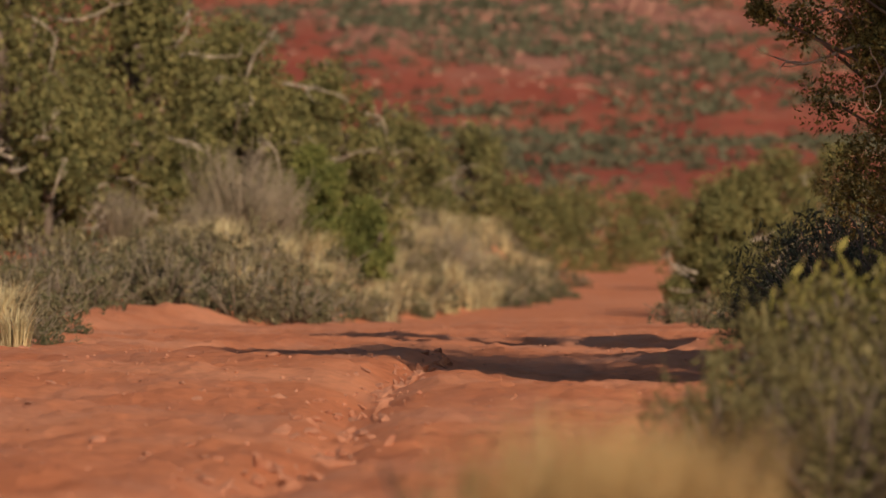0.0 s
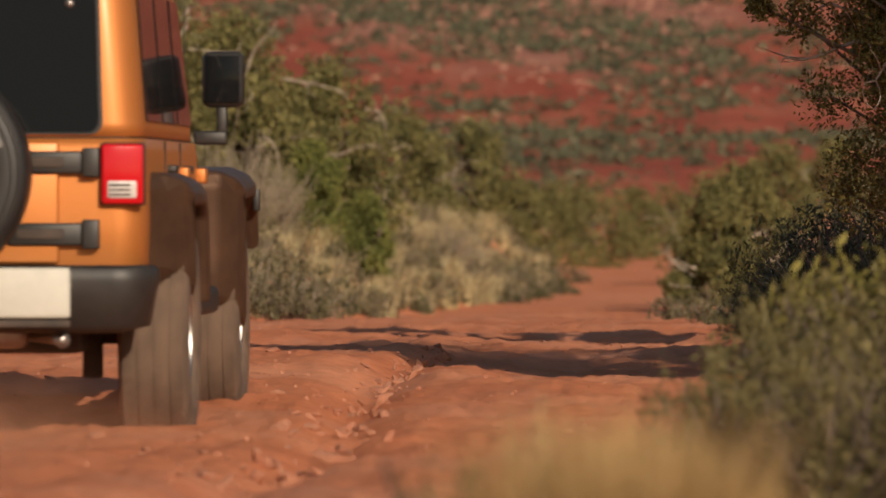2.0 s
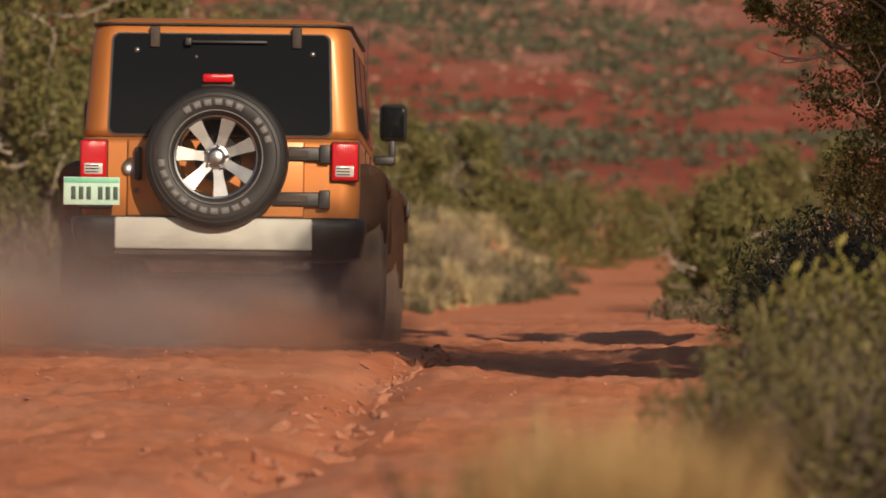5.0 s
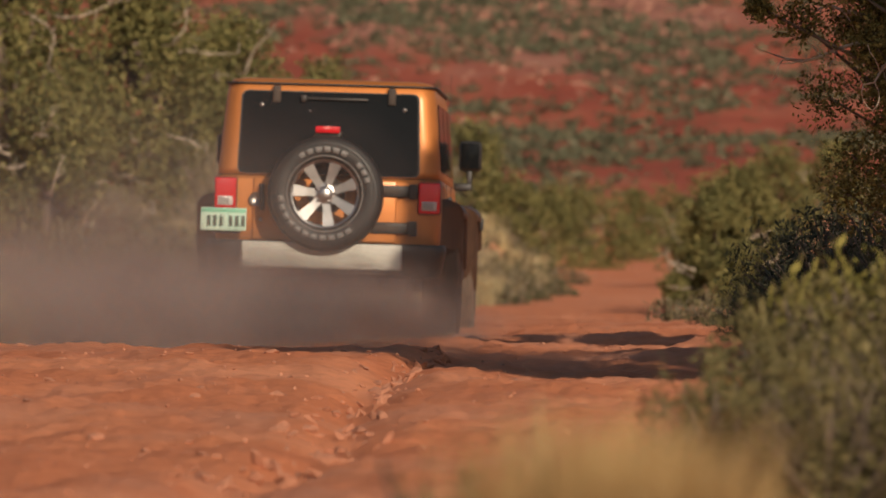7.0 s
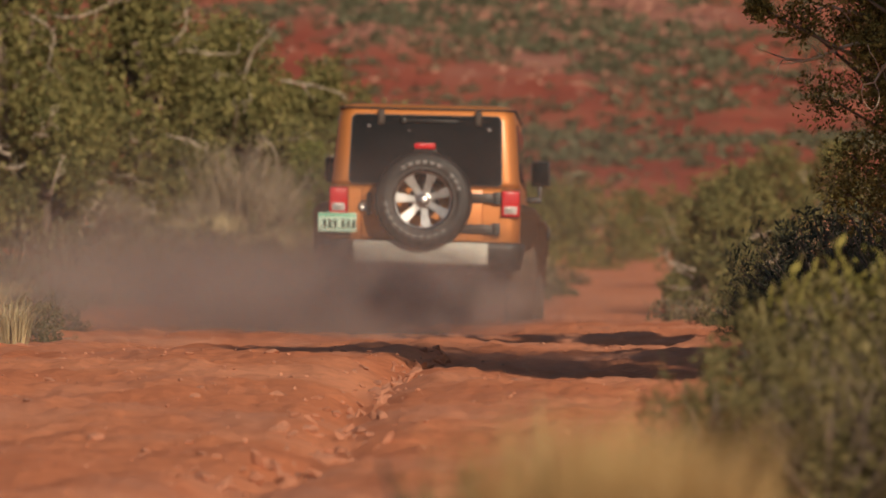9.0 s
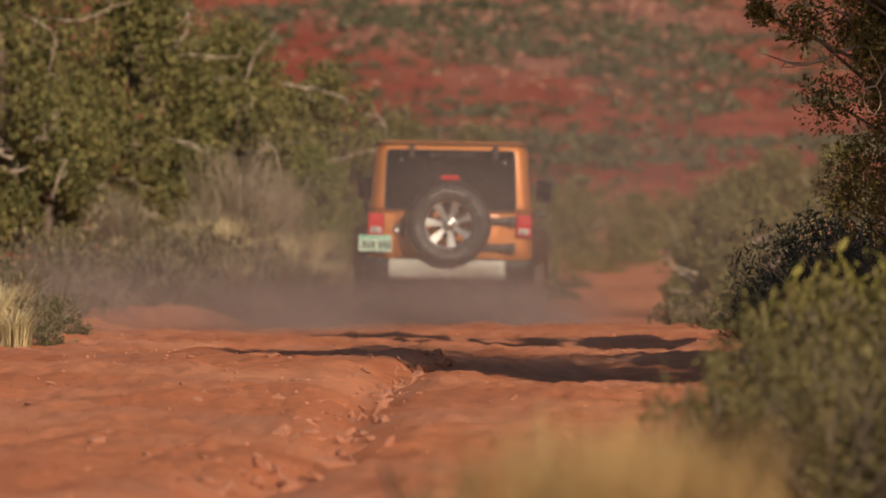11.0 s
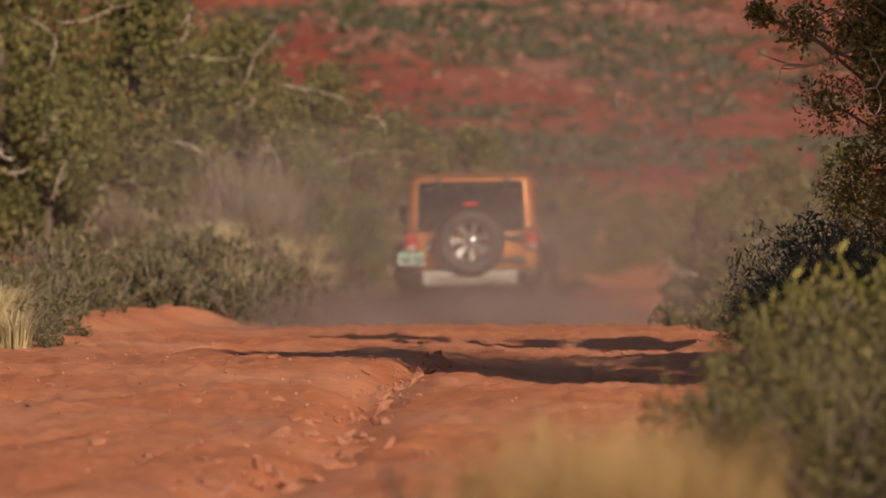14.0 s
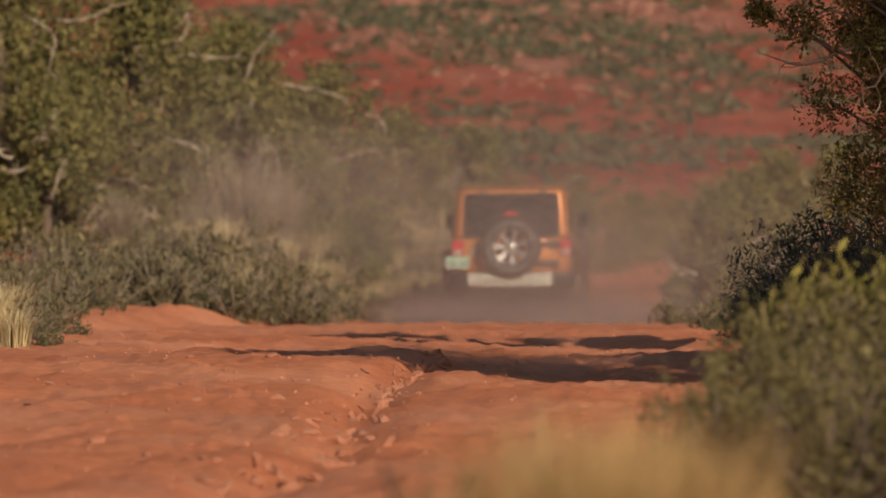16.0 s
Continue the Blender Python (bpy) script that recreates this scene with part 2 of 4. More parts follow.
LEFT_Z = ([-50, 18, 26, 40, 55, 66, 72, 80, 100, 150, 220, 313, 470],
          [0.0, -0.03, 0.0, 0.14, 0.15, 0.22, 0.25, 0.42, 0.80, 1.30, 1.96, 2.6, 5.6])
RIGHT_Z = ([-50, 20, 30, 36, 42, 48, 55, 70, 118, 220, 313, 470], [0.0, -0.05, 0.03, 0.14, 0.32, 0.22, 0.10, 0.06, 0.36, 1.7, 2.6, 5.6])
WASH = ([18, 22, 26, 30, 33, 36, 39, 42], [-0.85, -0.60, -0.40, -0.36, -0.31, -0.20, -0.02, 0.10])
HILL_Z = ([0, 470, 640, 800, 1000, 1300, 1900, 4000], [0, 0, 6.5, 16.5, 30.0, 62.0, 150, 260])


def step(a, b, v):
    k = np.clip((v - a) / (b - a), 0, 1)
    return k * k * (3 - 2 * k)


def height(x, y):
    x, y = np.asarray(x, float), np.asarray(y, float)
    xc = np.interp(y, ROAD_Y, ROAD_X)
    wob = 0.5 * fbm(x * 0.0 + 3.1, y * 0.35, 3, 5)
    half_l = np.interp(y, [0, 45, 62, 72, 90, 110, 150, 190, 235, 313], [4.0, 3.4, 1.9, 1.35, 1.35, 1.6, 1.35, 1.5, 1.2, 0.9])
    half_r = np.interp(y, [0, 30, 40, 48, 55, 90, 120, 150, 190, 235, 313], [4.0, 3.0, 2.55, 2.6, 2.9, 2.4, 1.6, 1.35, 1.45, 1.2, 0.9])
    z = np.interp(y, *ROAD_Z)
    wl = step(0.0, np.interp(y, [0, 60, 120], [1.2, 0.5, 2.0]), xc - half_l - x + wob)
    wr = step(0.0, np.interp(y, [0, 38, 50, 60, 120], [0.9, 0.55, 0.55, 0.9, 2.5]), x - xc - half_r + wob)
    z = z * (1 - wl - wr) + np.interp(y, *LEFT_Z) * wl + np.interp(y, *RIGHT_Z) * wr
    # the crest falls off to the shaded side
    z = z - 0.11 * step(-0.25, 0.6, x) * np.exp(-((y - 39.0) / 4.0) ** 2) * (1 - step(1.4, 2.2, x))
    # washed-out gullies across the track, behind the crest
    c1 = 42.8 + 0.5 * fbm(x * 0.9, x * 0 + 2, 4, 11) - 0.35 * x
    c2 = 51.5 + 0.8 * fbm(x * 0.9, x * 0 + 8, 3, 13) - 0.2 * x
    g1 = step(-1.9, -0.2, x) * (1 - step(3.0, 4.5, x))
    z = z - 0.13 * np.exp(-((y - c1) / 1.5) ** 2) * g1
    z = z - 0.08 * np.exp(-((y - c2) / 1.5) ** 2) * step(-1.0, 0.5, x) * (1 - step(1.4, 2.4, x))
    z = z - 0.12 * np.exp(-((y - 52 - 2 * x) / 1.6) ** 2 - ((x + 1.05) / 0.5) ** 2)
    # stony wash running towards the camera
    ch = np.interp(y, *WASH) + 0.10 * fbm(x * 0 + 1, y * 0.5, 3, 21)
    near = np.clip((y - 14) / 6, 0, 1) * (1 - step(38, 42, y))
    z = z - near * 0.075 * np.exp(-((x - ch) / 0.14) ** 2)
    # ruts, clods and small relief
    amp = np.where(y < 130, 1.0, 0.0) * (1 - step(100, 130, y))
    z = z + amp * (0.06 * fbm(x * 0.6, y * 0.25, 3, 31) + 0.042 * fbm(x * 2.5, y * 1.3, 4, 41) + 0.030 * fbm(x * 9, y * 4.5, 3, 51))
    # far slopes
    hill = np.interp(y, *HILL_Z)
    far = step(350, 700, y)
    z = z + hill + far * (np.clip(y, 0, 1500) / 800) * (3.6 * fbm(x * 0.018, y * 0.006, 5, 61) + 2.2 * np.abs(fbm(x * 0.08, y * 0.02, 4, 71)) - x * 0.01)
    return z


def g(x, y):
    return float(height(np.array([x]), np.array([y]))[0])


def build_ground():
    az = np.concatenate([np.linspace(-180, -12, 40)[:-1], np.linspace(-12, -4, 24)[:-1], np.linspace(-4, 4, 301), np.linspace(4, 12, 24)[1:], np.linspace(12, 180, 40)[1:-1]])
    rad = np.concatenate([np.arange(0.4, 14, 0.8), np.arange(14, 58, 0.13), np.arange(58, 130, 0.5), np.arange(130, 400, 2.5),
                          np.arange(400, 1300, 9), np.geomspace(1300, 4200, 14)])
    A, R = np.meshgrid(np.radians(az), rad)
    X, Y = np.sin(A) * R, np.cos(A) * R
    Z = height(X, np.where(Y > -40, Y, -40))
    v = np.stack([X, Y, Z], -1).reshape(-1, 3)
    nr, na = X.shape
    i = np.arange(nr - 1)[:, None] * na
    j = np.arange(na)[None, :]
    j2 = (j + 1) % na
    f = np.stack([i + j, i + j2, i + na + j2, i + na + j], -1).reshape(-1, 4)
    v = np.vstack([v, [[0, 0, g(0, 0)]]])
    c = len(v) - 1
    faces = f[:, ::-1].tolist() + [(c, (k + 1) % na, k)[::-1] for k in range(na)]
    me = bpy.data.meshes.new("ground")
    me.from_pydata(v.tolist(), [], faces)
    me.polygons.foreach_set("use_smooth", [True] * len(me.polygons))
    me.materials.append(M_SOIL)
    ob = new("ground", me)
    tagged(ob, "rutted red desert earth rising to a red slope", "ground", kind="structure")
    return ob


build_ground()


# ---- mesh helpers ----
def part(name, bm, mat, parent=None, label="", smooth=True):
    if isinstance(bm, bpy.types.Mesh):
        me = bm
    else:
        me = bpy.data.meshes.new(name)
        bm.to_mesh(me)
        bm.free()
    if not me.materials:
        me.materials.append(mat)
    if smooth:
        me.polygons.foreach_set("use_smooth", [True] * len(me.polygons))
    ob = new(name, me)
    ob.parent = parent
    if label:
        tagged(ob, label)
    return ob


def quads(name, v, mat, n=4):
    me = bpy.data.meshes.new(name)
    idx = np.arange(len(v)).reshape(-1, n)
    me.from_pydata(v.tolist(), [], idx.tolist())
    me.materials.append(mat)
    return me


def tufts(rng, centres, size, stretch=1.6, up=0.4):
    """A small leaf-shaped quad at each centre, turned at random."""
    n = len(centres)
    d = rng.normal(size=(n, 3))
    d[:, 2] += up
    d /= np.linalg.norm(d, axis=1)[:, None]
    s = np.cross(d, rng.normal(size=(n, 3)))
    s /= np.linalg.norm(s, axis=1)[:, None] + 1e-9
    ln = (size * rng.uniform(0.6, 1.4, n))[:, None]
    wd = ln / stretch
    a = centres - d * ln * 0.5
    return np.stack([a, centres + s * wd * 0.5, centres + d * ln * 0.5, centres - s * wd * 0.5], 1).reshape(-1, 3)


def tube(bm, pts, r0, r1, sides=6):
    rings = []
    for i, p in enumerate(pts):
        p = Vector(p)
        a = Vector(pts[max(i - 1, 0)])
        b = Vector(pts[min(i + 1, len(pts) - 1)])
        q = (b - a).to_track_quat("Z", "Y")
        r = r0 + (r1 - r0) * i / (len(pts) - 1)
        rings.append([bm.verts.new(p + q @ Vector((math.cos(k * 2 * math.pi / sides) * r, math.sin(k * 2 * math.pi / sides) * r, 0))) for k in range(sides)])
    for a, b in zip(rings, rings[1:]):
        for k in range(sides):
            bm.faces.new((a[k], a[(k + 1) % sides], b[(k + 1) % sides], b[k]))
    bm.faces.new(rings[0][::-1])
    bm.faces.new(rings[-1])


def limb(rng, bm, p, d, length, r0, bend=0.35, n=6, r1=None, sides=5):
    pts, p, d = [Vector(p)], Vector(p), Vector(d).normalized()
    for _ in range(n):
        d = (d + Vector(rng.normal(size=3)) * bend).normalized()
        p = p + d * (length / n)
        pts.append(p.copy())
    tube(bm, pts, r0, r0 * 0.25 if r1 is None else r1, sides)
    return pts


# ---- trees ----
def juniper(x, y, h, r, seed, label, mat=None, clumps=26, per=230, size=0.085, dead=5, low=0.05, lean=0.0, z=None):
    rng = np.random.default_rng(seed)
    base = tagged(new("juniper_tree"), label, "tree", "junipers beside the track")
    base.location = (x, y, (g(x, y) if z is None else z) - 0.03)
    bm = bmesh.new()
    cents = []
    for i in range(clumps):
        u = (i + rng.uniform(0, 1)) / clumps
        zz = h * (low + (0.93 - low) * u)
        prof = math.sin(math.pi * min(1, 0.30 + 0.70 * u) ** 0.9) ** 0.55
        a = rng.uniform(0, 2 * math.pi)
        rr = r * prof * rng.uniform(0.35, 0.95)
        cents.append((math.cos(a) * rr + lean * u, math.sin(a) * rr, zz, r * rng.uniform(0.19, 0.38)))
    trunk = limb(rng, bm, (0, 0, 0), (0.1, 0, 1), h * 0.75, 0.05 * h, 0.12, 7)
    for k in range(0, clumps, 2):
        cx, cy, cz, cr = cents[k]
        s = trunk[min(int(cz / h * 7), 5)]
        mid = Vector((cx * 0.45, cy * 0.45, s.z + (cz - s.z) * 0.35))
        tube(bm, [s, mid, Vector((cx, cy, cz))], 0.018 * h, 0.006 * h, 5)
    part("trunk", bm, M_BARK, base)
    pts = []
    for cx, cy, cz, cr in cents:
        d = rng.normal(size=(per, 3))
        d /= np.linalg.norm(d, axis=1)[:, None]
        rad = cr * rng.uniform(0.55, 1.05, per) * (1 + 0.35 * np.sin(d[:, 0] * 5 + cz) * np.cos(d[:, 2] * 4 + cx * 3))
        pts.append(np.array([cx, cy, cz]) + d * rad[:, None] * np.array([1, 1, 1.15]))
    c = np.vstack(pts)
    c[:, 2] = np.maximum(c[:, 2], 0.03)
    part("crown", quads("crown", np.vstack([tufts(rng, c, size), tufts(rng, c + rng.normal(size=c.shape) * 0.03, size)]), mat or M_JUNIPER), M_JUNIPER, base, smooth=False)
    if dead:
        for k in range(dead):
            bm = bmesh.new()
            a = rng.uniform(math.pi * 0.9, math.pi * 2.1)
            zz = h * rng.uniform(0.1, 0.8)
            p0 = Vector((math.cos(a) * r * 0.5, math.sin(a) * r * 0.5, zz))
            pts = limb(rng, bm, p0, (math.cos(a), math.sin(a) * 0.8, rng.uniform(-0.2, 0.6)), r * rng.uniform(0.5, 0.9), 0.02, 0.3, 5)
            for p in pts[2:]:
                limb(rng, bm, p, rng.normal(size=3), r * 0.25, 0.008, 0.4, 3)
            part("dead_branch", bm, M_DEAD, base, "bare bleached dead branch")
    return base


OLIVE = "dense olive-green juniper beside the dirt track"
JUNIPERS = [(-5.6, 100, 4.1, 1.55, 44), (-4.1, 104, 3.75, 1.35, 40), (-3.0, 112, 3.1, 1.25, 34), (-1.75, 118, 2.6, 1.1, 30), (-2.7, 106, 2.2, 1.0, 24), (-4.9, 98, 1.9, 0.9, 22), (-2.2, 110, 1.7, 0.8, 20),
            (-6.9, 118, 4.2, 1.5, 26), (-3.7, 128, 3.5, 1.4, 26), (-0.75, 148, 2.2, 1.15, 24), (0.55, 158, 2.1, 1.1, 22), (1.65, 172, 1.7, 0.95, 20),
            (2.8, 205, 2.0, 1.4, 24), (4.1, 228, 2.3, 1.5, 26), (5.9, 255, 2.3, 1.5, 24), (7.6, 270, 2.2, 1.4, 22),
            (5.75, 170, 2.2, 1.2, 20), (7.6, 180, 2.2, 1.2, 20), (9.4, 190, 2.3, 1.3, 18)]
for i, (jx, jy, jh, jr, jc) in enumerate(JUNIPERS):
    juniper(jx, jy, jh, jr, 100 + i, OLIVE, None, int(jc * 1.35), 235 if jy < 130 else 110, 0.071 if jy < 130 else 0.085, 9 if jy < 130 else 2)
juniper(-1.58, 100, 1.35, 0.50, 141, "young bright green juniper among sagebrush", M_JUNIPER_BRIGHT, 30, 330, 0.055, 0, 0.10)
juniper(-1.02, 101, 1.22, 0.42, 142, "young bright green juniper among sagebrush", M_JUNIPER_BRIGHT, 26, 300, 0.055, 0, 0.10)
juniper(3.92, 112, 1.85, 0.72, 143, "rounded juniper at the edge of the track", None, 34, 290, 0.06, 4)
juniper(4.5, 120, 2.0, 0.8, 144, "rounded juniper at the edge of the track", None, 32, 290, 0.06, 4)


# ---- the near tree that overhangs the track ----
def near_tree(x, y):
    rng = np.random.default_rng(7)
    base = tagged(new("juniper_tree"), "old juniper with bleached bare twigs overhanging the track", "tree")
    base.location = (x, y, g(x, y) - 0.05)
    bm = bmesh.new()
    trunk = limb(rng, bm, (0, 0, 0), (-0.15, 0, 1), 3.2, 0.17, 0.12, 8, 0.06)
    cents = []
    for i in range(120):
        a = rng.uniform(0, 2 * math.pi)
        zz = rng.uniform(0.75, 4.4)
        rr = 1.6 * (1 - ((zz - 2.4) / 2.7) ** 2) ** 0.5 * rng.uniform(0.35, 1.0)
        cents.append((math.cos(a) * rr, math.sin(a) * rr, zz, rng.uniform(0.14, 0.28)))
    for i in range(34):
        zz = rng.uniform(0.8, 3.0)
        cents.append((-np.interp(zz, [0.8, 1.4, 1.9, 3.0], [0.95, 1.05, 1.35, 1.4]) * rng.uniform(0.75, 1.0), rng.uniform(-0.5, 0.5), zz, rng.uniform(0.12, 0.22)))
    # unseen clumps added towards the sun, to shade the visible crown and track
    for i in range(60):
        cents.append((rng.uniform(0.6, 2.3), rng.uniform(-5.0, -0.6), rng.uniform(1.6, 5.4), rng.uniform(0.28, 0.45)))
    # more unseen clumps, added to block sun from the shrubs and right bank
    for i in range(46):
        cents.append((rng.uniform(0.3, 2.3), rng.uniform(-0.2, 3.0), rng.uniform(1.0, 3.6), rng.uniform(0.30, 0.45)))
    cents += [(-1.30, -0.3, 1.35, 0.2), (-1.45, -0.2, 1.75, 0.16), (-1.62, -0.2, 2.05, 0.15), (-1.18, -0.3, 1.05, 0.17), (-1.22, -0.35, 0.85, 0.15),
              (-1.66, -0.3, 1.82, 0.09), (-1.4, -0.25, 2.3, 0.2), (-1.05, -0.4, 1.6, 0.2), (-1.0, -0.5, 1.2, 0.2)]
    cents = [(a * 0.87, b * 0.87, (c - 0.55) * 0.87 + 0.55 if c < 2 else c, d) for a, b, c, d in cents]
    for cx, cy, cz, cr in cents:
        s = trunk[max(1, min(int(cz / 3.2 * 8) - 1, 7))]
        mid = Vector((cx * 0.5, cy * 0.5, s.z + (cz - s.z) * 0.3)) + Vector(rng.normal(size=3)) * 0.06
        tube(bm, [s, mid, Vector((cx, cy, cz))], 0.018, 0.006, 5)
    part("trunk", bm, M_BARK, base)
    pts = []
    for cx, cy, cz, cr in cents:
        per = 420
        d = rng.normal(size=(per, 3))
        d /= np.linalg.norm(d, axis=1)[:, None]
        rad = 0.82 * cr * rng.uniform(0.3, 1.1, per) * (1 + 0.4 * np.sin(d[:, 0] * 6 + cz * 9) * np.cos(d[:, 2] * 5 + cx * 7))
        pts.append(np.array([cx, cy, cz]) + d * rad[:, None])
    c = np.vstack(pts)
    part("crown", quads("crown", np.vstack([tufts(rng, c, 0.026, 2.2), tufts(rng, c + rng.normal(size=c.shape) * 0.012, 0.020, 2.0)]), M_JUNIPER_SHADED), M_JUNIPER_SHADED, base, smooth=False)
    for k in range(40):
        bm = bmesh.new()
        a = rng.uniform(math.pi * 0.95, math.pi * 1.6)
        zz = rng.uniform(1.45, 2.9)
        p0 = Vector((math.cos(a) * 0.95, math.sin(a) * 0.95, zz))
        pts = limb(rng, bm, p0, (math.cos(a), math.sin(a) * 0.6, rng.uniform(-0.1, 0.4)), rng.uniform(0.40, 0.70), 0.010, 0.3, 7, 0.004)
        for p in pts[2:]:
            q = limb(rng, bm, p, rng.normal(size=3) + np.array([-0.5, 0, 0.2]), 0.16, 0.0035, 0.4, 4, 0.0015)
        part("dead_branch", bm, M_DEAD, base, "bare bleached twigs")


near_tree(2.90, 36.5)
# unseen tall neighbour and junipers, added on the sunny side to shade the track
juniper(3.35, 30.5, 5.2, 1.15, 151, "unseen tall juniper with a high crown, added for shade", M_JUNIPER_SHADED, 34, 150, 0.12, 0, 0.68)
juniper(3.65, 39.5, 2.9, 0.85, 154, OLIVE, M_JUNIPER_SHADED, 28, 220, 0.10, 0, 0.2)
juniper(3.50, 46.0, 5.3, 0.62, 152, "unseen slim juniper with a high crown, added for shade", M_JUNIPER_SHADED, 22, 170, 0.11, 0, 0.78)
juniper(3.35, 47.8, 2.9, 0.75, 153, OLIVE, M_JUNIPER_SHADED, 22, 150, 0.10, 0, 0.2)
# six more out of view, added to darken what the car's flank reflects
for i, (jx, jy, jh) in enumerate(((5.6, 24, 2.4), (6.4, 33, 2.8), (5.4, 41, 2.4), (6.0, 50, 2.6), (6.4, 60, 2.6), (7.2, 72, 2.8))):
    juniper(jx, jy, jh, 1.4, 160 + i, OLIVE, None, 16, 90, 0.16, 0)


# ---- shrubs and grass ----
def shrub_base(name, seed, r, h, mat, leaves, stems, size, label, category, group, upright=0.5, wood=None):
    rng = np.random.default_rng(seed)
    base = tagged(new(name), label, category, group)
    bm = bmesh.new()
    tips = []
    for k in range(stems):
        a, q = rng.uniform(0, 2 * math.pi), rng.uniform(0.1, 1.0)
        d = Vector((math.cos(a) * q * r, math.sin(a) * q * r, h * rng.uniform(0.6, 1.0) * (1 - 0.35 * q * q)))
        pts = limb(rng, bm, (d.x * 0.1, d.y * 0.1, 0), d, d.length, 0.010, 0.16, 3, 0.004, 3)
        tips += pts[1:]
    tagged(part("stem_mass", bm, wood or M_TWIG, base), kind="stuff")
    t = np.array([list(p) for p in tips])
    k = max(30, leaves // 36)
    knots = t[rng.integers(0, len(t), k)] + rng.normal(size=(k, 3)) * np.array([0.15 * r, 0.15 * r, 0.08 * h])
    c = knots[rng.integers(0, k, leaves)] + rng.normal(size=(leaves, 3)) * np.array([0.065 * r, 0.065 * r, 0.075 * h])
    c[: leaves // 3, 2] *= 0.45
    c[:, 2] = np.abs(c[:, 2])
    tagged(part("foliage", quads("foliage", tufts(rng, c, size, 3.6, upright * 2), mat), mat, base, smooth=False), kind="stuff")
    return base


def grass_base(seed, r, h, blades, width, label, mat=None, lean=1.0):
    rng = np.random.default_rng(seed)
    base = tagged(new("grass_tuft"), label, "grass", "dry grass tufts")
    a = rng.uniform(0, 2 * math.pi, blades)
    q = np.sqrt(rng.uniform(0, 1, blades)) * r * 0.55
    p0 = np.stack([np.cos(a) * q, np.sin(a) * q, np.zeros(blades)], 1)
    out = np.stack([np.cos(a), np.sin(a), np.zeros(blades)], 1) + rng.normal(size=(blades, 3)) * 0.5
    out[:, 2] = 0
    hh = (h * rng.uniform(0.45, 1.0, blades))[:, None]
    p1 = p0 + out * hh * 0.12 * lean + np.array([0, 0, 1]) * hh * 0.6
    p2 = p0 + out * hh * lean * rng.uniform(0.2, 0.55, blades)[:, None] + np.array([0, 0, 1]) * hh
    sd = np.cross(out, [0, 0, 1.0])
    sd = sd / (np.linalg.norm(sd, axis=1)[:, None] + 1e-9) * width
    lo = np.stack([p0 - sd, p0 + sd, p1 + sd * 0.8, p1 - sd * 0.8], 1)
    hi = np.stack([p1 - sd * 0.8, p1 + sd * 0.8, p2 + sd * 0.15, p2 - sd * 0.15], 1)
    tagged(part("blade_mass", quads("blade_mass", np.concatenate([lo, hi], 1).reshape(-1, 3), mat or M_GRASS), M_GRASS, base, smooth=False), kind="stuff")
    return base


def place(base, x, y, s, rz, sink=0.03):
    c = copy_thing(base, pose(x, y, g(x, y) - sink * s, 0, 0, rz))
    c.scale = (s, s, s)
    return c


rng = np.random.default_rng(3)
SAGES = [shrub_base("sagebrush", 11, 0.55, 0.55, M_SAGE, 820, 28, 0.075, "grey-tan sagebrush with bare twigs on red soil", "shrub", "sagebrush"),
         shrub_base("sagebrush", 12, 0.60, 0.48, M_SAGE_GREEN, 820, 26, 0.070, "grey-green sagebrush on red soil", "shrub", "sagebrush"),
         shrub_base("sagebrush", 13, 0.45, 0.62, M_SAGE, 760, 30, 0.078, "tall straw-coloured sagebrush with dry stalks", "shrub", "sagebrush")]
GRASSES = [grass_base(21, 0.45, 0.42, 300, 0.007, "dry straw-coloured grass tuft", M_STRAW), grass_base(22, 0.35, 0.55, 230, 0.007, "tall dry bleached grass tuft", M_STRAW)]
# the first of each kind stands in the row behind the bank
for b, (x, y, s) in zip(SAGES, ((-3.3, 74, 1.0), (-2.5, 73, 1.0), (-1.6, 75, 1.0))):
    b.location = (x, y, g(x, y) - 0.03)
for b, (x, y, s) in zip(GRASSES, ((-3.2, 56, 1.0), (-1.95, 76, 1.0))):
    b.location = (x, y, g(x, y) - 0.02)
for x in np.arange(-4.3, -1.05, 0.30):
    for row in range(3):
        xx, yy = x + rng.normal() * 0.15, 70.5 + row * 4.5 + rng.uniform(0, 2.5)
        place(SAGES[rng.integers(0, 3)], xx, yy, rng.uniform(0.75, 1.2), rng.uniform(0, 360))
for k in range(60):
    yy = rng.uniform(84, 140)
    edge = np.interp(yy, ROAD_Y, ROAD_X) - 1.75
    place(SAGES[rng.integers(0, 3)], edge - rng.uniform(0, 2.6) * (1 if yy > 90 else 0.5), yy, rng.uniform(0.4, 0.85), rng.uniform(0, 360))
for k in range(110):
    yy = rng.uniform(112, 250)
    edge = np.interp(yy, ROAD_Y, ROAD_X) - 1.5
    place((SAGES + GRASSES)[rng.integers(0, 5)], edge - rng.uniform(0, 4.5), yy, rng.uniform(0.7, 1.3), rng.uniform(0, 360))
for k in range(34):
    yy = rng.uniform(118, 250)
    edge = np.interp(yy, ROAD_Y, ROAD_X) + 1.5
    place(SAGES[rng.integers(0, 3)], edge + rng.uniform(0, 2.5), yy, rng.uniform(0.5, 1.0), rng.uniform(0, 360))
for k in range(60):
    yy = rng.uniform(80, 170)
    edge = np.interp(yy, ROAD_Y, ROAD_X) - 1.7
    place(GRASSES[rng.integers(0, 2)], edge - rng.uniform(0, 2.2), yy, rng.uniform(0.6, 1.0), rng.uniform(0, 360))
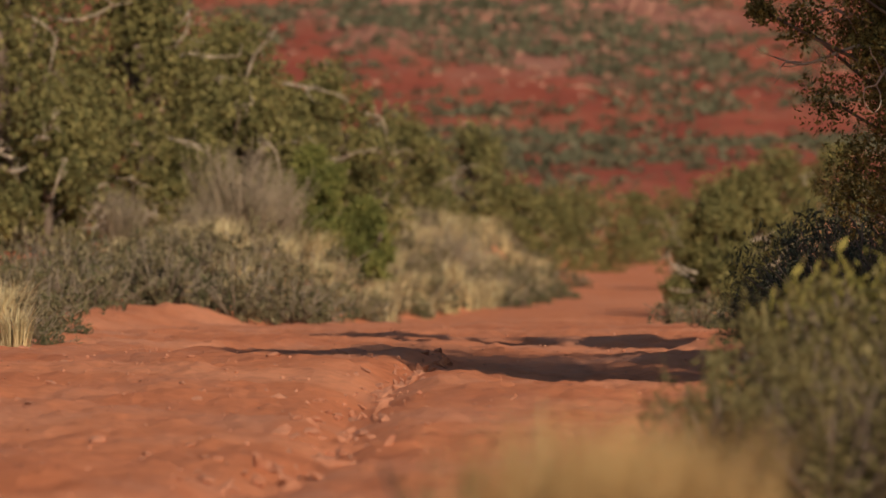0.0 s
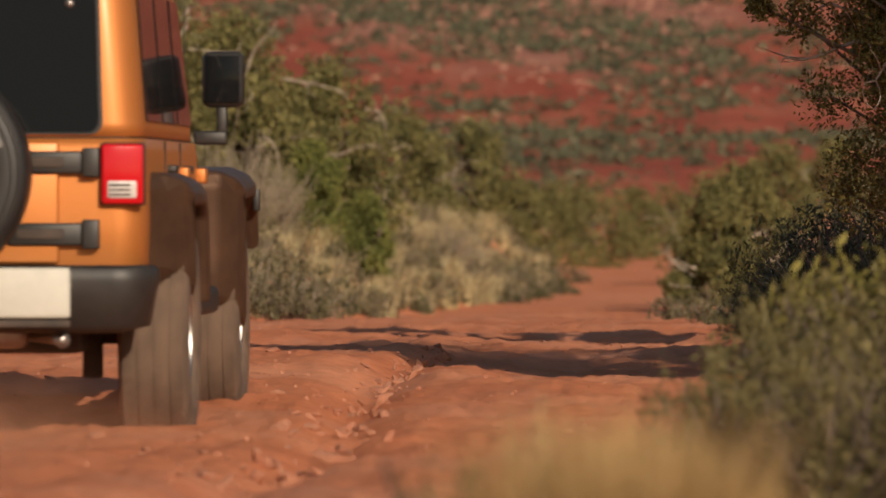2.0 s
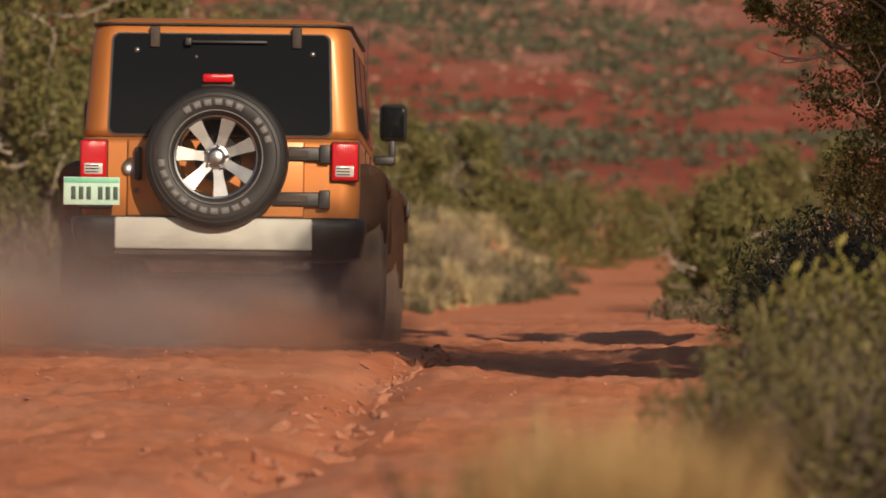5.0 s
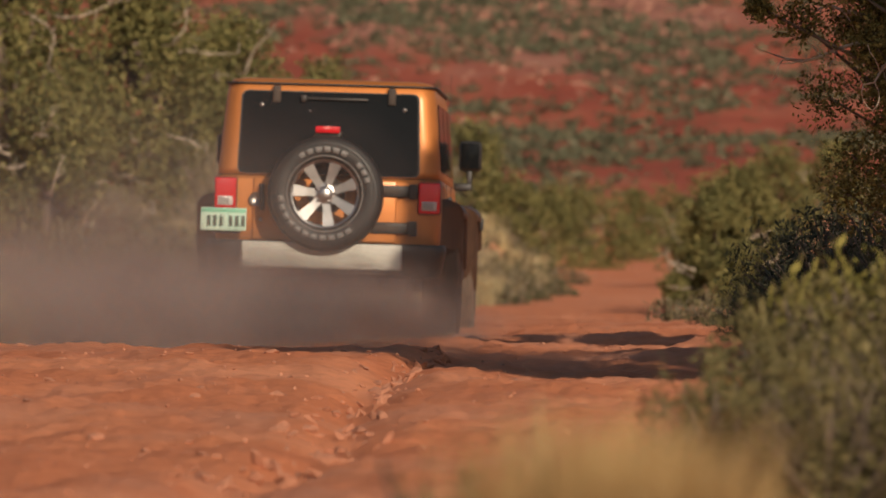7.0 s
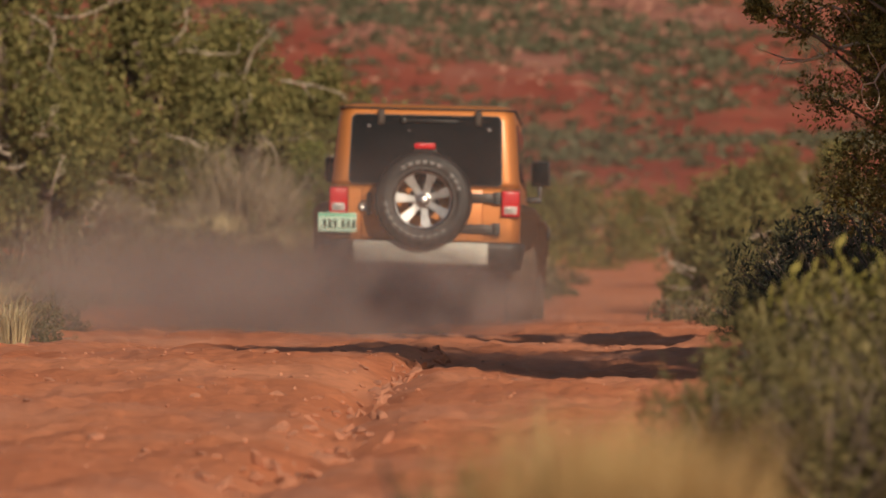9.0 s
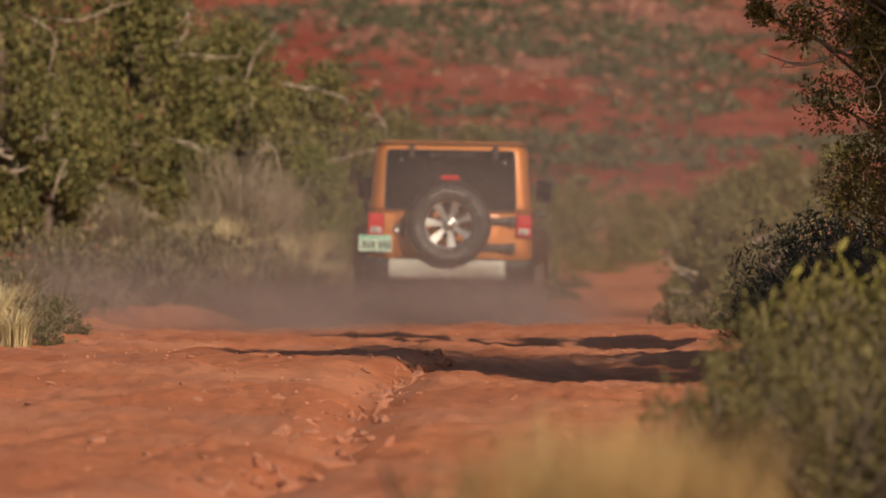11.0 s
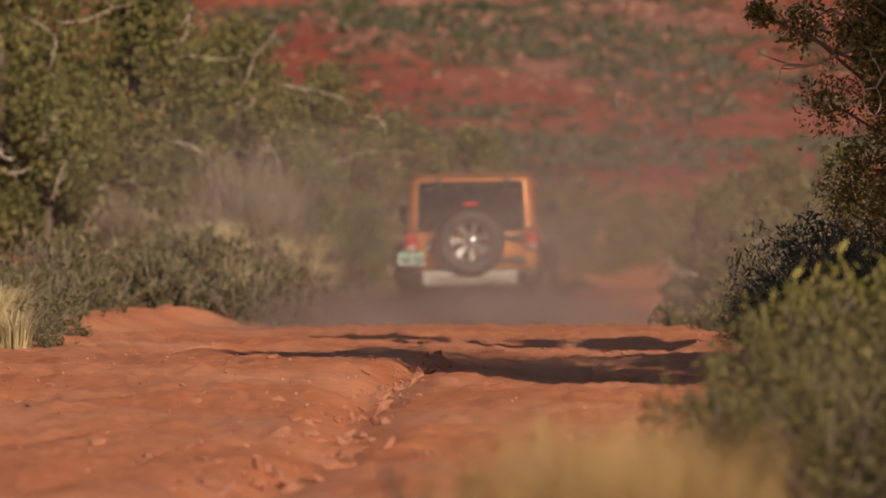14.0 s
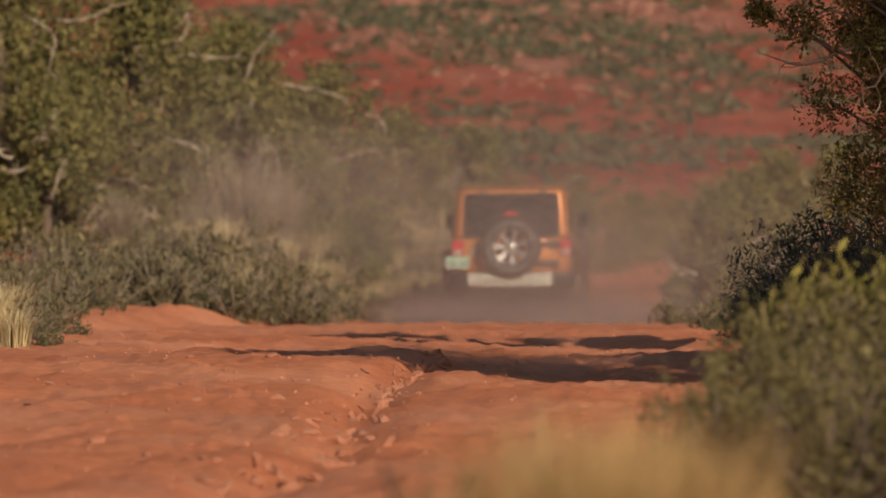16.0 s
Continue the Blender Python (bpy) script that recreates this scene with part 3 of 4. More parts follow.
for xx, yy, s in ((-3.16, 57.5, 0.7), (-3.0, 61.5, 0.8), (-3.3, 60, 0.8), (-3.25, 66, 0.9), (-2.95, 66, 0.76), (-3.6, 63, 0.9)):
    place(GRASSES[1] if s < 0.75 else SAGES[int(yy) % 2], xx, yy, s, rng.uniform(0, 360))
for k in range(48):
    yy = rng.uniform(100, 175)
    edge = np.interp(yy, ROAD_Y, ROAD_X) - np.interp(yy, [100, 110, 150], [1.6, 1.65, 1.3])
    place(SAGES[rng.integers(0, 3)], edge - rng.uniform(0, 1.9), yy, rng.uniform(0.45, 0.8), rng.uniform(0, 360))
# belt of pale grass and sage along the inside of the bend
for k in range(230):
    yy = rng.uniform(88, 170)
    edge = np.interp(yy, ROAD_Y, ROAD_X) - np.interp(yy, [90, 110, 150, 190], [1.45, 1.75, 1.5, 1.6])
    place((GRASSES * 4 + SAGES)[rng.integers(0, 11)], edge - rng.uniform(0, 1) ** 1.3 * 2.4, yy, rng.uniform(0.6, 1.15), rng.uniform(0, 360))
# shrubs round the bend
for xx, yy, s, k in ((2.15, 152, 0.7, 1), (1.2, 128, 0.75, 1), (3.0, 175, 0.8, 0), (1.6, 138, 0.7, 1), (2.3, 62, 0.45, 1), (2.75, 68, 0.5, 0)):
    place(SAGES[k], xx, yy, s, rng.uniform(0, 360))

BARE = shrub_base("bare_brush", 33, 0.66, 1.55, M_SAGE, 2600, 260, 0.05, "grey leafless brush tangled between the junipers", "shrub", "bare brush", 0.5, M_BRUSH)
BARE.location = (-2.5, 95.3, g(-2.5, 95.3) - 0.03)
for xx, yy, s in ((-2.1, 97.0, 0.8), (0.15, 125.0, 0.85), (-3.9, 96.0, 0.6), (-2.9, 94.0, 0.55)):
    place(BARE, xx, yy, s, 80 * xx)
for xx, yy, s, k in ((2.0, 60.0, 0.42, 2), (1.92, 66.0, 0.5, 0), (2.2, 72.0, 0.5, 1), (2.1, 57.0, 0.35, 1)):
    place(SAGES[k], xx, yy, s, 60 * yy)

# low sage and straw where the bank meets the track
for xx, yy, s, k in ((-2.46, 48.5, 0.38, 1), (-2.62, 51.0, 0.46, 0), (-2.72, 54.0, 0.50, 1), (-2.85, 57.0, 0.60, 0), (-2.58, 49.8, 0.40, 2)):
    place(SAGES[k], xx, yy, s, 60 * yy)
place(GRASSES[1], -2.57, 47.5, 0.52, 40)

DARK = shrub_base("dark_shrub", 31, 0.58, 0.68, M_SHADEDBUSH, 7500, 100, 0.038, "dark shaded shrub under the overhanging juniper", "shrub", "dark shrubs", 0.5, M_BARK)
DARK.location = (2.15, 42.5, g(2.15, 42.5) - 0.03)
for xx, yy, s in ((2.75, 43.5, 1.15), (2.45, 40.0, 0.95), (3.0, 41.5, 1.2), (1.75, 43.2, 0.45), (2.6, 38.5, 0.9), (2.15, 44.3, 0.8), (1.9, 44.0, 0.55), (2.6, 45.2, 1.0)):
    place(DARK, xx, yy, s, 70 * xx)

GREEN = shrub_base("rabbitbrush", 41, 0.36, 0.50, M_RABBIT_OLIVE, 4800, 40, 0.034, "soft olive rabbitbrush close beside the track", "shrub", "rabbitbrush", 0.3, M_BARK)
GREEN.location = (0.95, 20.5, g(0.95, 20.5) - 0.02)
for xx, yy, s in ((0.72, 20.0, 0.72), (1.15, 19.5, 0.95), (0.95, 19.0, 0.78), (1.3, 21.0, 1.1), (0.86, 21.2, 0.7), (1.22, 22.0, 1.22), (1.06, 21.8, 1.0), (1.38, 22.4, 1.3)):
    place(GREEN, xx, yy, s, 90 * xx)
YELLOW = shrub_base("yellow_rabbitbrush", 42, 0.30, 0.55, M_RABBIT, 3600, 60, 0.040, "yellow-green rabbitbrush close beside the track", "shrub", "rabbitbrush")
YELLOW.location = (1.14, 23.2, g(1.14, 23.2) - 0.02)
for xx, yy, s in ((1.06, 23.0, 1.08), (1.20, 23.4, 1.22), (1.36, 23.6, 1.15)):
    place(YELLOW, xx, yy, s, 50 * xx)
NEARGRASS = grass_base(51, 0.15, 0.47, 620, 0.003, "dry straw grass close to the camera", None, 0.6)
NEARGRASS.location = (0.19, 10.0, g(0.19, 10.0) - 0.02)
for xx, yy, s in ((0.105, 10.2, 0.76), (0.135, 9.8, 0.88), (0.16, 10.4, 0.97), (0.24, 9.9, 0.98), (0.30, 10.1, 0.90), (0.36, 9.9, 0.80), (0.41, 10.2, 0.70), (0.27, 10.7, 0.93)):
    place(NEARGRASS, xx, yy, s, 300 * xx)
WISP = grass_base(52, 0.022, 0.49, 9, 0.0045, "few tall thin dry grass stalks", M_STRAW, 0.06)
WISP.location = (0.178, 14.0, g(0.178, 14.0) - 0.01)
THIN = grass_base(53, 0.03, 0.46, 4, 0.003, "few tall thin dry grass stalks", M_GRASS, 0.10)
THIN.location = (0.36, 16.0, g(0.36, 16.0) - 0.01)
for xx, yy, s in ((0.435, 16.2, 1.0), (0.475, 16.0, 0.96), (0.53, 16.3, 1.0)):
    place(THIN, xx, yy, s, 200 * xx)
LOW = shrub_base("low_shrub", 43, 0.07, 0.33, M_RABBIT_OLIVE, 900, 14, 0.025, "small olive shrub at the foot of the dry grass", "shrub", "", 0.3, M_BARK)
LOW.location = (-0.012, 12.0, g(-0.012, 12.0) - 0.01)


# ---- hillside scrub and ledges ----
HILL_PATCHES = [(-7.5, 730, 3.6, 32), (-1.2, 688, 5.4, 21), (5.1, 623, 3.5, 42), (-5.5, 826, 3.5, 47), (8.7, 564, 3.6, 28), (-22.0, 849, 3.6, 32),
                (-29.5, 935, 3.3, 36), (-18.7, 865, 2.5, 70), (13.8, 593, 2.5, 32), (20.6, 730, 2.3, 58), (16.4, 865, 3.7, 90), (-0.2, 773, 3.3, 20),
                (-9.2, 897, 3.8, 78), (5.4, 787, 2.2, 21), (28.1, 865, 2.5, 90), (22.6, 802, 3.4, 47), (5.7, 693, 2.5, 14), (17.1, 759, 3.8, 26),
                (25.0, 693, 2.0, 18), (2.4, 935, 4.0, 39), (9.0, 860, 16.0, 60), (10.5, 520, 9.0, 34), (2.0, 505, 6.0, 30)]


def hillside():
    rng = np.random.default_rng(61)
    n = 23000
    y = rng.uniform(0, 1, n) ** 0.8 * 900 + 300
    x = (rng.uniform(-0.068, 0.068, n)) * y
    dens = 0.9 * fbm(x * 0.07, y * 0.012, 4, 81) + np.interp(y, [300, 430, 480, 560, 1200], [0.30, 0.22, 0.08, -0.04, -0.06])
    for px, py, rx, ry in HILL_PATCHES:
        dens = dens + 0.62 * np.exp(-((x - px) / rx) ** 2 - ((y - py) / ry) ** 2)
    keep = dens + rng.normal(size=n) * 0.22 > 0.12
    x, y = x[keep], y[keep]
    z = height(x, y)
    out = []
    for a, b, c in zip(x, y, z):
        r = (0.25 + 0.62 * rng.uniform(0, 1) ** 1.6) * (0.45 + b / 900)
        k = 13
        d = rng.normal(size=(k, 3)) * np.array([0.5, 0.5, 0.33]) * r
        d[:, 2] = np.abs(d[:, 2])
        out.append(tufts(rng, np.array([a, b, c]) + d, 0.66 * r, 1.5))
    ob = part("hillside_scrub", quads("hillside_scrub", np.vstack(out), M_HILL), M_HILL, smooth=False)
    tagged(ob, "scattered dark green scrub over the red hillside", "scrub", kind="stuff")
    # broken sandstone blocks
    me_v, me_f = [], []
    n = 1500
    y = rng.normal(size=n) * 90 + 890
    x = 9 + rng.normal(size=n) * 15
    z = height(x, y)
    cube = np.array([[-1, -1, -1], [1, -1, -1], [1, 1, -1], [-1, 1, -1], [-1, -1, 1], [1, -1, 1], [1, 1, 1], [-1, 1, 1]], float)
    fc = [(0, 3, 2, 1), (4, 5, 6, 7), (0, 1, 5, 4), (1, 2, 6, 5), (2, 3, 7, 6), (3, 0, 4, 7)]
    for a, b, c in zip(x, y, z):
        s = (0.14 + 0.40 * rng.uniform(0, 1) ** 2) * (0.5 + b / 1000) * np.array([1.2, 0.9, 0.6]) * 0.5
        v = cube * s * (1 + rng.normal(size=(8, 3)) * 0.25) + np.array([a, b, c + 0.1])
        o = len(me_v)
        me_v += v.tolist()
        me_f += [tuple(i + o for i in q) for q in fc]
    me = bpy.data.meshes.new("hillside_boulders")
    me.from_pydata(me_v, [], me_f)
    me.materials.append(M_CLIFF)
    tagged(part("hillside_boulders", me, M_CLIFF, smooth=False), "broken pale sandstone blocks over the hillside", "boulders", kind="stuff")


hillside()


# ---- stones ----
def stone_mesh(seed, flat):
    rng = np.random.default_rng(seed)
    bm = bmesh.new()
    for p in rng.normal(size=(16, 3)):
        p = p / np.linalg.norm(p) * rng.uniform(0.75, 1.0)
        bm.verts.new((p[0], p[1] * 0.8, p[2] * flat))
    r = bmesh.ops.convex_hull(bm, input=bm.verts)
    bmesh.ops.delete(bm, geom=[v for v in bm.verts if not v.link_faces], context="VERTS")
    me = bpy.data.meshes.new("stone")
    bm.to_mesh(me)
    bm.free()
    me.materials.append(M_ROCK)
    return me


def stones():
    rng = np.random.default_rng(71)
    kinds = [stone_mesh(300 + i, f) for i, f in enumerate((0.35, 0.5, 0.3, 0.6, 0.42))]
    for k in range(200):
        yy = rng.uniform(22.5, 40.0)
        xx = np.interp(yy, *WASH) + rng.normal() * np.interp(yy, [22, 30, 40], [0.12, 0.10, 0.045])
        s = 0.012 + 0.034 * rng.uniform(0, 1) ** 2.0
        ob = new("stone", kinds[k % 5])
        ob.matrix_basis = pose(xx, yy, g(xx, yy) + s * 0.22, rng.normal() * 34, rng.normal() * 30, rng.uniform(0, 360))
        ob.scale = (s * 1.5, s, s)
        tagged(ob, "flat pale red sandstone fragment in the wash", "stone", "stones in the wash")
    for k in range(100):
        yy = rng.uniform(21, 43)
        xx = rng.uniform(-2.4, -0.5)
        s = 0.008 + 0.036 * rng.uniform(0, 1) ** 2.2
        ob = new("stone", kinds[k % 5])
        ob.matrix_basis = pose(xx, yy, g(xx, yy) + s * 0.1, rng.normal() * 12, rng.normal() * 12, rng.uniform(0, 360))
        ob.scale = (s * 1.3, s, s)
        tagged(ob, "small red sandstone fragment on the track", "stone", "stones on the track")
    n = 5000
    y = rng.uniform(18, 60, n)
    x = rng.uniform(-3.0, 2.2, n)
    z = height(x, y)
    v, f = [], []
    oct_f = [(0, 2, 4), (2, 1, 4), (1, 3, 4), (3, 0, 4), (2, 0, 5), (1, 2, 5), (3, 1, 5), (0, 3, 5)]
    oc = np.array([[1, 0, 0], [-1, 0, 0], [0, 1, 0], [0, -1, 0], [0, 0, .7], [0, 0, -.7]], float)
    for a, b, c in zip(x, y, z):
        s = 0.003 + 0.009 * rng.uniform(0, 1) ** 3
        o = len(v)
        v += (oc * s * (1 + rng.normal(size=(6, 1)) * 0.3) + np.array([a, b, c + s * 0.2])).tolist()
        f += [tuple(i + o for i in q) for q in oct_f]
    me = bpy.data.meshes.new("gravel")
    me.from_pydata(v, [], f)
    tagged(part("gravel", me, M_ROCK, smooth=False), "loose red gravel strewn over the track", "gravel", kind="stuff")


stones()


# ---- the off-road car ----
def box(bm, x0, x1, y0, y1, z0, z1, bev=0.01, seg=2, m=None):
    r = bmesh.ops.create_cube(bm, size=1.0)
    vs = r["verts"]
    for v in vs:
        v.co = Vector((x0 + (v.co.x + 0.5) * (x1 - x0), y0 + (v.co.y + 0.5) * (y1 - y0), z0 + (v.co.z + 0.5) * (z1 - z0)))
    if bev:
        es = list({e for v in vs for e in v.link_edges})
        k = bmesh.ops.bevel(bm, geom=es, offset=bev, segments=seg, affect="EDGES", profile=0.5)
        vs = list({v for f in k["faces"] for v in f.verts} | {v for v in vs if v.is_valid})
    if m:
        for v in vs:
            v.co = m @ v.co
    return bm


def boxed(x0, x1, y0, y1, z0, z1, bev=0.01, seg=2, m=None):
    return box(bmesh.new(), x0, x1, y0, y1, z0, z1, bev, seg, m)


def ring(bm, z, hw, y0, y1, rc, n=6, dz=None):
    """A rounded rectangle of verts; y0 is the rear, y1 the front."""
    vs = []
    for cx, cy, a0 in ((hw - rc, y1 - rc, 0), (-hw + rc, y1 - rc, 90), (-hw + rc, y0 + rc, 180), (hw - rc, y0 + rc, 270)):
        for k in range(n + 1):
            a = radians(a0 + 90 * k / n)
            vs.append(bm.verts.new((cx + rc * math.cos(a), cy + rc * math.sin(a), z)))
    return vs


def loft(sections, n=6, cap=True):
    bm = bmesh.new()
    rings = [ring(bm, *s, n=n) for s in sections]
    for a, b in zip(rings, rings[1:]):
        for k in range(len(a)):
            bm.faces.new((a[k], a[(k + 1) % len(a)], b[(k + 1) % len(a)], b[k]))
    if cap:
        bm.faces.new(rings[0][::-1])
        bm.faces.new(rings[-1])
    return bm


def lathe(profile, segs=48):
    """Turns (radius, x) pairs about the x axis."""
    bm = bmesh.new()
    rings = [[bm.verts.new((x, r * math.cos(2 * math.pi * k / segs), r * math.sin(2 * math.pi * k / segs))) for k in range(segs)] for r, x in profile]
    for a, b in zip(rings, rings[1:]):
        for k in range(segs):
            bm.faces.new((a[k], b[k], b[(k + 1) % segs], a[(k + 1) % segs]))
    return bm


def tyre_bm():
    bm = lathe([(0.235, -0.105), (0.25, -0.118), (0.30, -0.130), (0.35, -0.127), (0.385, -0.112), (0.398, -0.095), (0.402, -0.05), (0.402, 0.05),
                (0.398, 0.095), (0.385, 0.112), (0.35, 0.127), (0.30, 0.130), (0.25, 0.118), (0.235, 0.105), (0.235, -0.105)], 56)
    return bm


def tread_bm():
    """Blocks of tread round the tyre."""
    bm = bmesh.new()
    for k in range(44):
        for j, x in enumerate((-0.086, -0.028, 0.030, 0.088)):
            a = 2 * math.pi * (k + 0.5 * (j % 2)) / 44
            box(bm, x - 0.024, x + 0.024, -0.020, 0.020, 0.396, 0.4065, 0, 1, Matrix.Rotation(a, 4, "X"))
    return bm


def rim_bm(side):
    """Seven flat spokes, barrel and centre; the face looks along side * x."""
    bm = lathe([(0.236, -0.10 * side), (0.222, -0.08 * side), (0.215, 0.0), (0.222, 0.070 * side), (0.236, 0.092 * side), (0.243, 0.100 * side), (0.238, 0.106 * side), (0.226, 0.100 * side), (0.218, 0.07 * side)], 48)
    for k in range(7):
        a = 2 * math.pi * k / 7
        rot = Matrix.Rotation(a, 4, "X")
        pts = [(0.045, 0.026, 0.070), (0.12, 0.028, 0.076), (0.222, 0.042, 0.088)]
        top = [[bm.verts.new(rot @ Vector((x * side, s * w, r))) for s in (-1, 1)] for r, w, x in pts]
        low = [[bm.verts.new(rot @ Vector(((x - 0.04) * side, s * w * 1.05, r))) for s in (-1, 1)] for r, w, x in pts]
        for i in range(2):
            bm.faces.new((top[i][0], top[i][1], top[i + 1][1], top[i + 1][0]))
            bm.faces.new((top[i][0], top[i + 1][0], low[i + 1][0], low[i][0]))
            bm.faces.new((top[i][1], low[i][1], low[i + 1][1], top[i + 1][1]))
    return bm


def hub_bm(side):
    bm = lathe([(0.085, 0.03 * side), (0.08, 0.068 * side), (0.062, 0.074 * side), (0.050, 0.072 * side), (0.046, 0.088 * side), (0.030, 0.096 * side), (0.001, 0.098 * side)], 32)
    for k in range(5):
        a = 2 * math.pi * (k + 0.5) / 5
        c = lathe([(0.001, 0.092), (0.010, 0.090), (0.012, 0.06)], 10)
        for v in c.verts:
            v.co = Vector((v.co.x * side, v.co.y + 0.064 * math.cos(a), v.co.z + 0.064 * math.sin(a)))
        me = bpy.data.meshes.new("nut")
        c.to_mesh(me)
        c.free()
        bm.from_mesh(me)
        bpy.data.meshes.remove(me)
    return bm


def disc_bm(side):
    return lathe([(0.001, -0.02 * side), (0.15, -0.02 * side), (0.17, -0.035 * side), (0.17, -0.05 * side)], 32)


def sector_plates(count, r0, r1, a0, a1, x, fill=0.72):
    """Small curved bars standing for raised lettering round the tyre's side."""
    out = []
    for k in range(count):
        bm = bmesh.new()
        b0 = radians(a0 + (a1 - a0) * k / count)
        b1 = radians(a0 + (a1 - a0) * (k + fill) / count)
        n = 4
        vs = [[bm.verts.new((xx, r * math.sin(b0 + (b1 - b0) * i / n), r * math.cos(b0 + (b1 - b0) * i / n))) for xx, r in ((x, r0), (x, r1))] for i in range(n + 1)]
        for p, q in zip(vs, vs[1:]):
            bm.faces.new((p[0], p[1], q[1], q[0]))
        r = bmesh.ops.extrude_face_region(bm, geom=bm.faces[:])
        for v in r["geom"]:
            if isinstance(v, bmesh.types.BMVert):
                v.co.x += 0.004 if x > 0 else -0.004
        out.append(bm)
    return out


def side_panel(pts, thick, mat, name, parent, label=""):
    """A flat panel with thickness through four or more corners."""
    bm = bmesh.new()
    vs = [bm.verts.new(p) for p in pts]
    f = bm.faces.new(vs)
    f.normal_update()
    nrm = f.normal.copy()
    r = bmesh.ops.extrude_face_region(bm, geom=[f])
    for v in r["geom"]:
        if isinstance(v, bmesh.types.BMVert):
            v.co += nrm * thick
    bmesh.ops.recalc_face_normals(bm, faces=bm.faces[:])
    return part(name, bm, mat, parent, label, smooth=False)


def fender_bm(side, yc, wide_in, wide_out, z_top, r_in, front):
    """An arched flare over a wheel: trapezoid in side view, swept across its width."""
    s = side
    if front:
        prof = [(-0.55, 0.50), (-0.57, 0.60), (-0.60, 0.94), (-0.53, 1.00), (0.35, 1.02), (0.46, 0.97), (0.56, 0.80)]
    else:
        prof = [(-0.50, 0.66), (-0.51, 0.72), (-0.55, 0.93), (-0.48, 0.985), (0.38, 0.985), (0.48, 0.94), (0.60, 0.62)]
    bm = bmesh.new()
    rows = []
    for i, (y, z) in enumerate(prof):
        k = 0.22 if i < 3 else (0.12 if i == 3 else 0.0)
        o = Vector((0, -y * 0.10 / 0.6, -0.05)) if 0 < i < len(prof) - 1 else Vector((0, -0.05 if y > 0 else 0.05, 0))
        row = [(s * wide_in, yc + y, z), (s * (wide_out - 0.10), yc + y + k * 0.5, z), (s * (wide_out - 0.03), yc + y * 0.99 + k * 0.85, z - 0.03),
               (s * wide_out, yc + y * 0.95 + k, z - 0.075), (s * wide_out, yc + y * 0.9 + k, z - 0.115), (s * (wide_out - 0.03), yc + y * 0.87 + k, z - 0.12), (s * wide_in, yc + y * 0.87, z - 0.08)]
        rows.append([bm.verts.new(p) for p in row])
    for a, b in zip(rows, rows[1:]):
        for k in range(len(a)):
            q = (a[k], a[(k + 1) % len(a)], b[(k + 1) % len(a)], b[k])
            bm.faces.new(q if s > 0 else q[::-1])
    bm.faces.new(rows[0] if s < 0 else rows[0][::-1])
    bm.faces.new(rows[-1] if s > 0 else rows[-1][::-1])
    bmesh.ops.recalc_face_normals(bm, faces=bm.faces[:])
    bmesh.ops.bevel(bm, geom=[e for e in bm.edges if e.is_manifold and e.calc_face_angle(0) > 0.35], offset=0.014, segments=2, affect="EDGES", profile=0.5)
    return bm


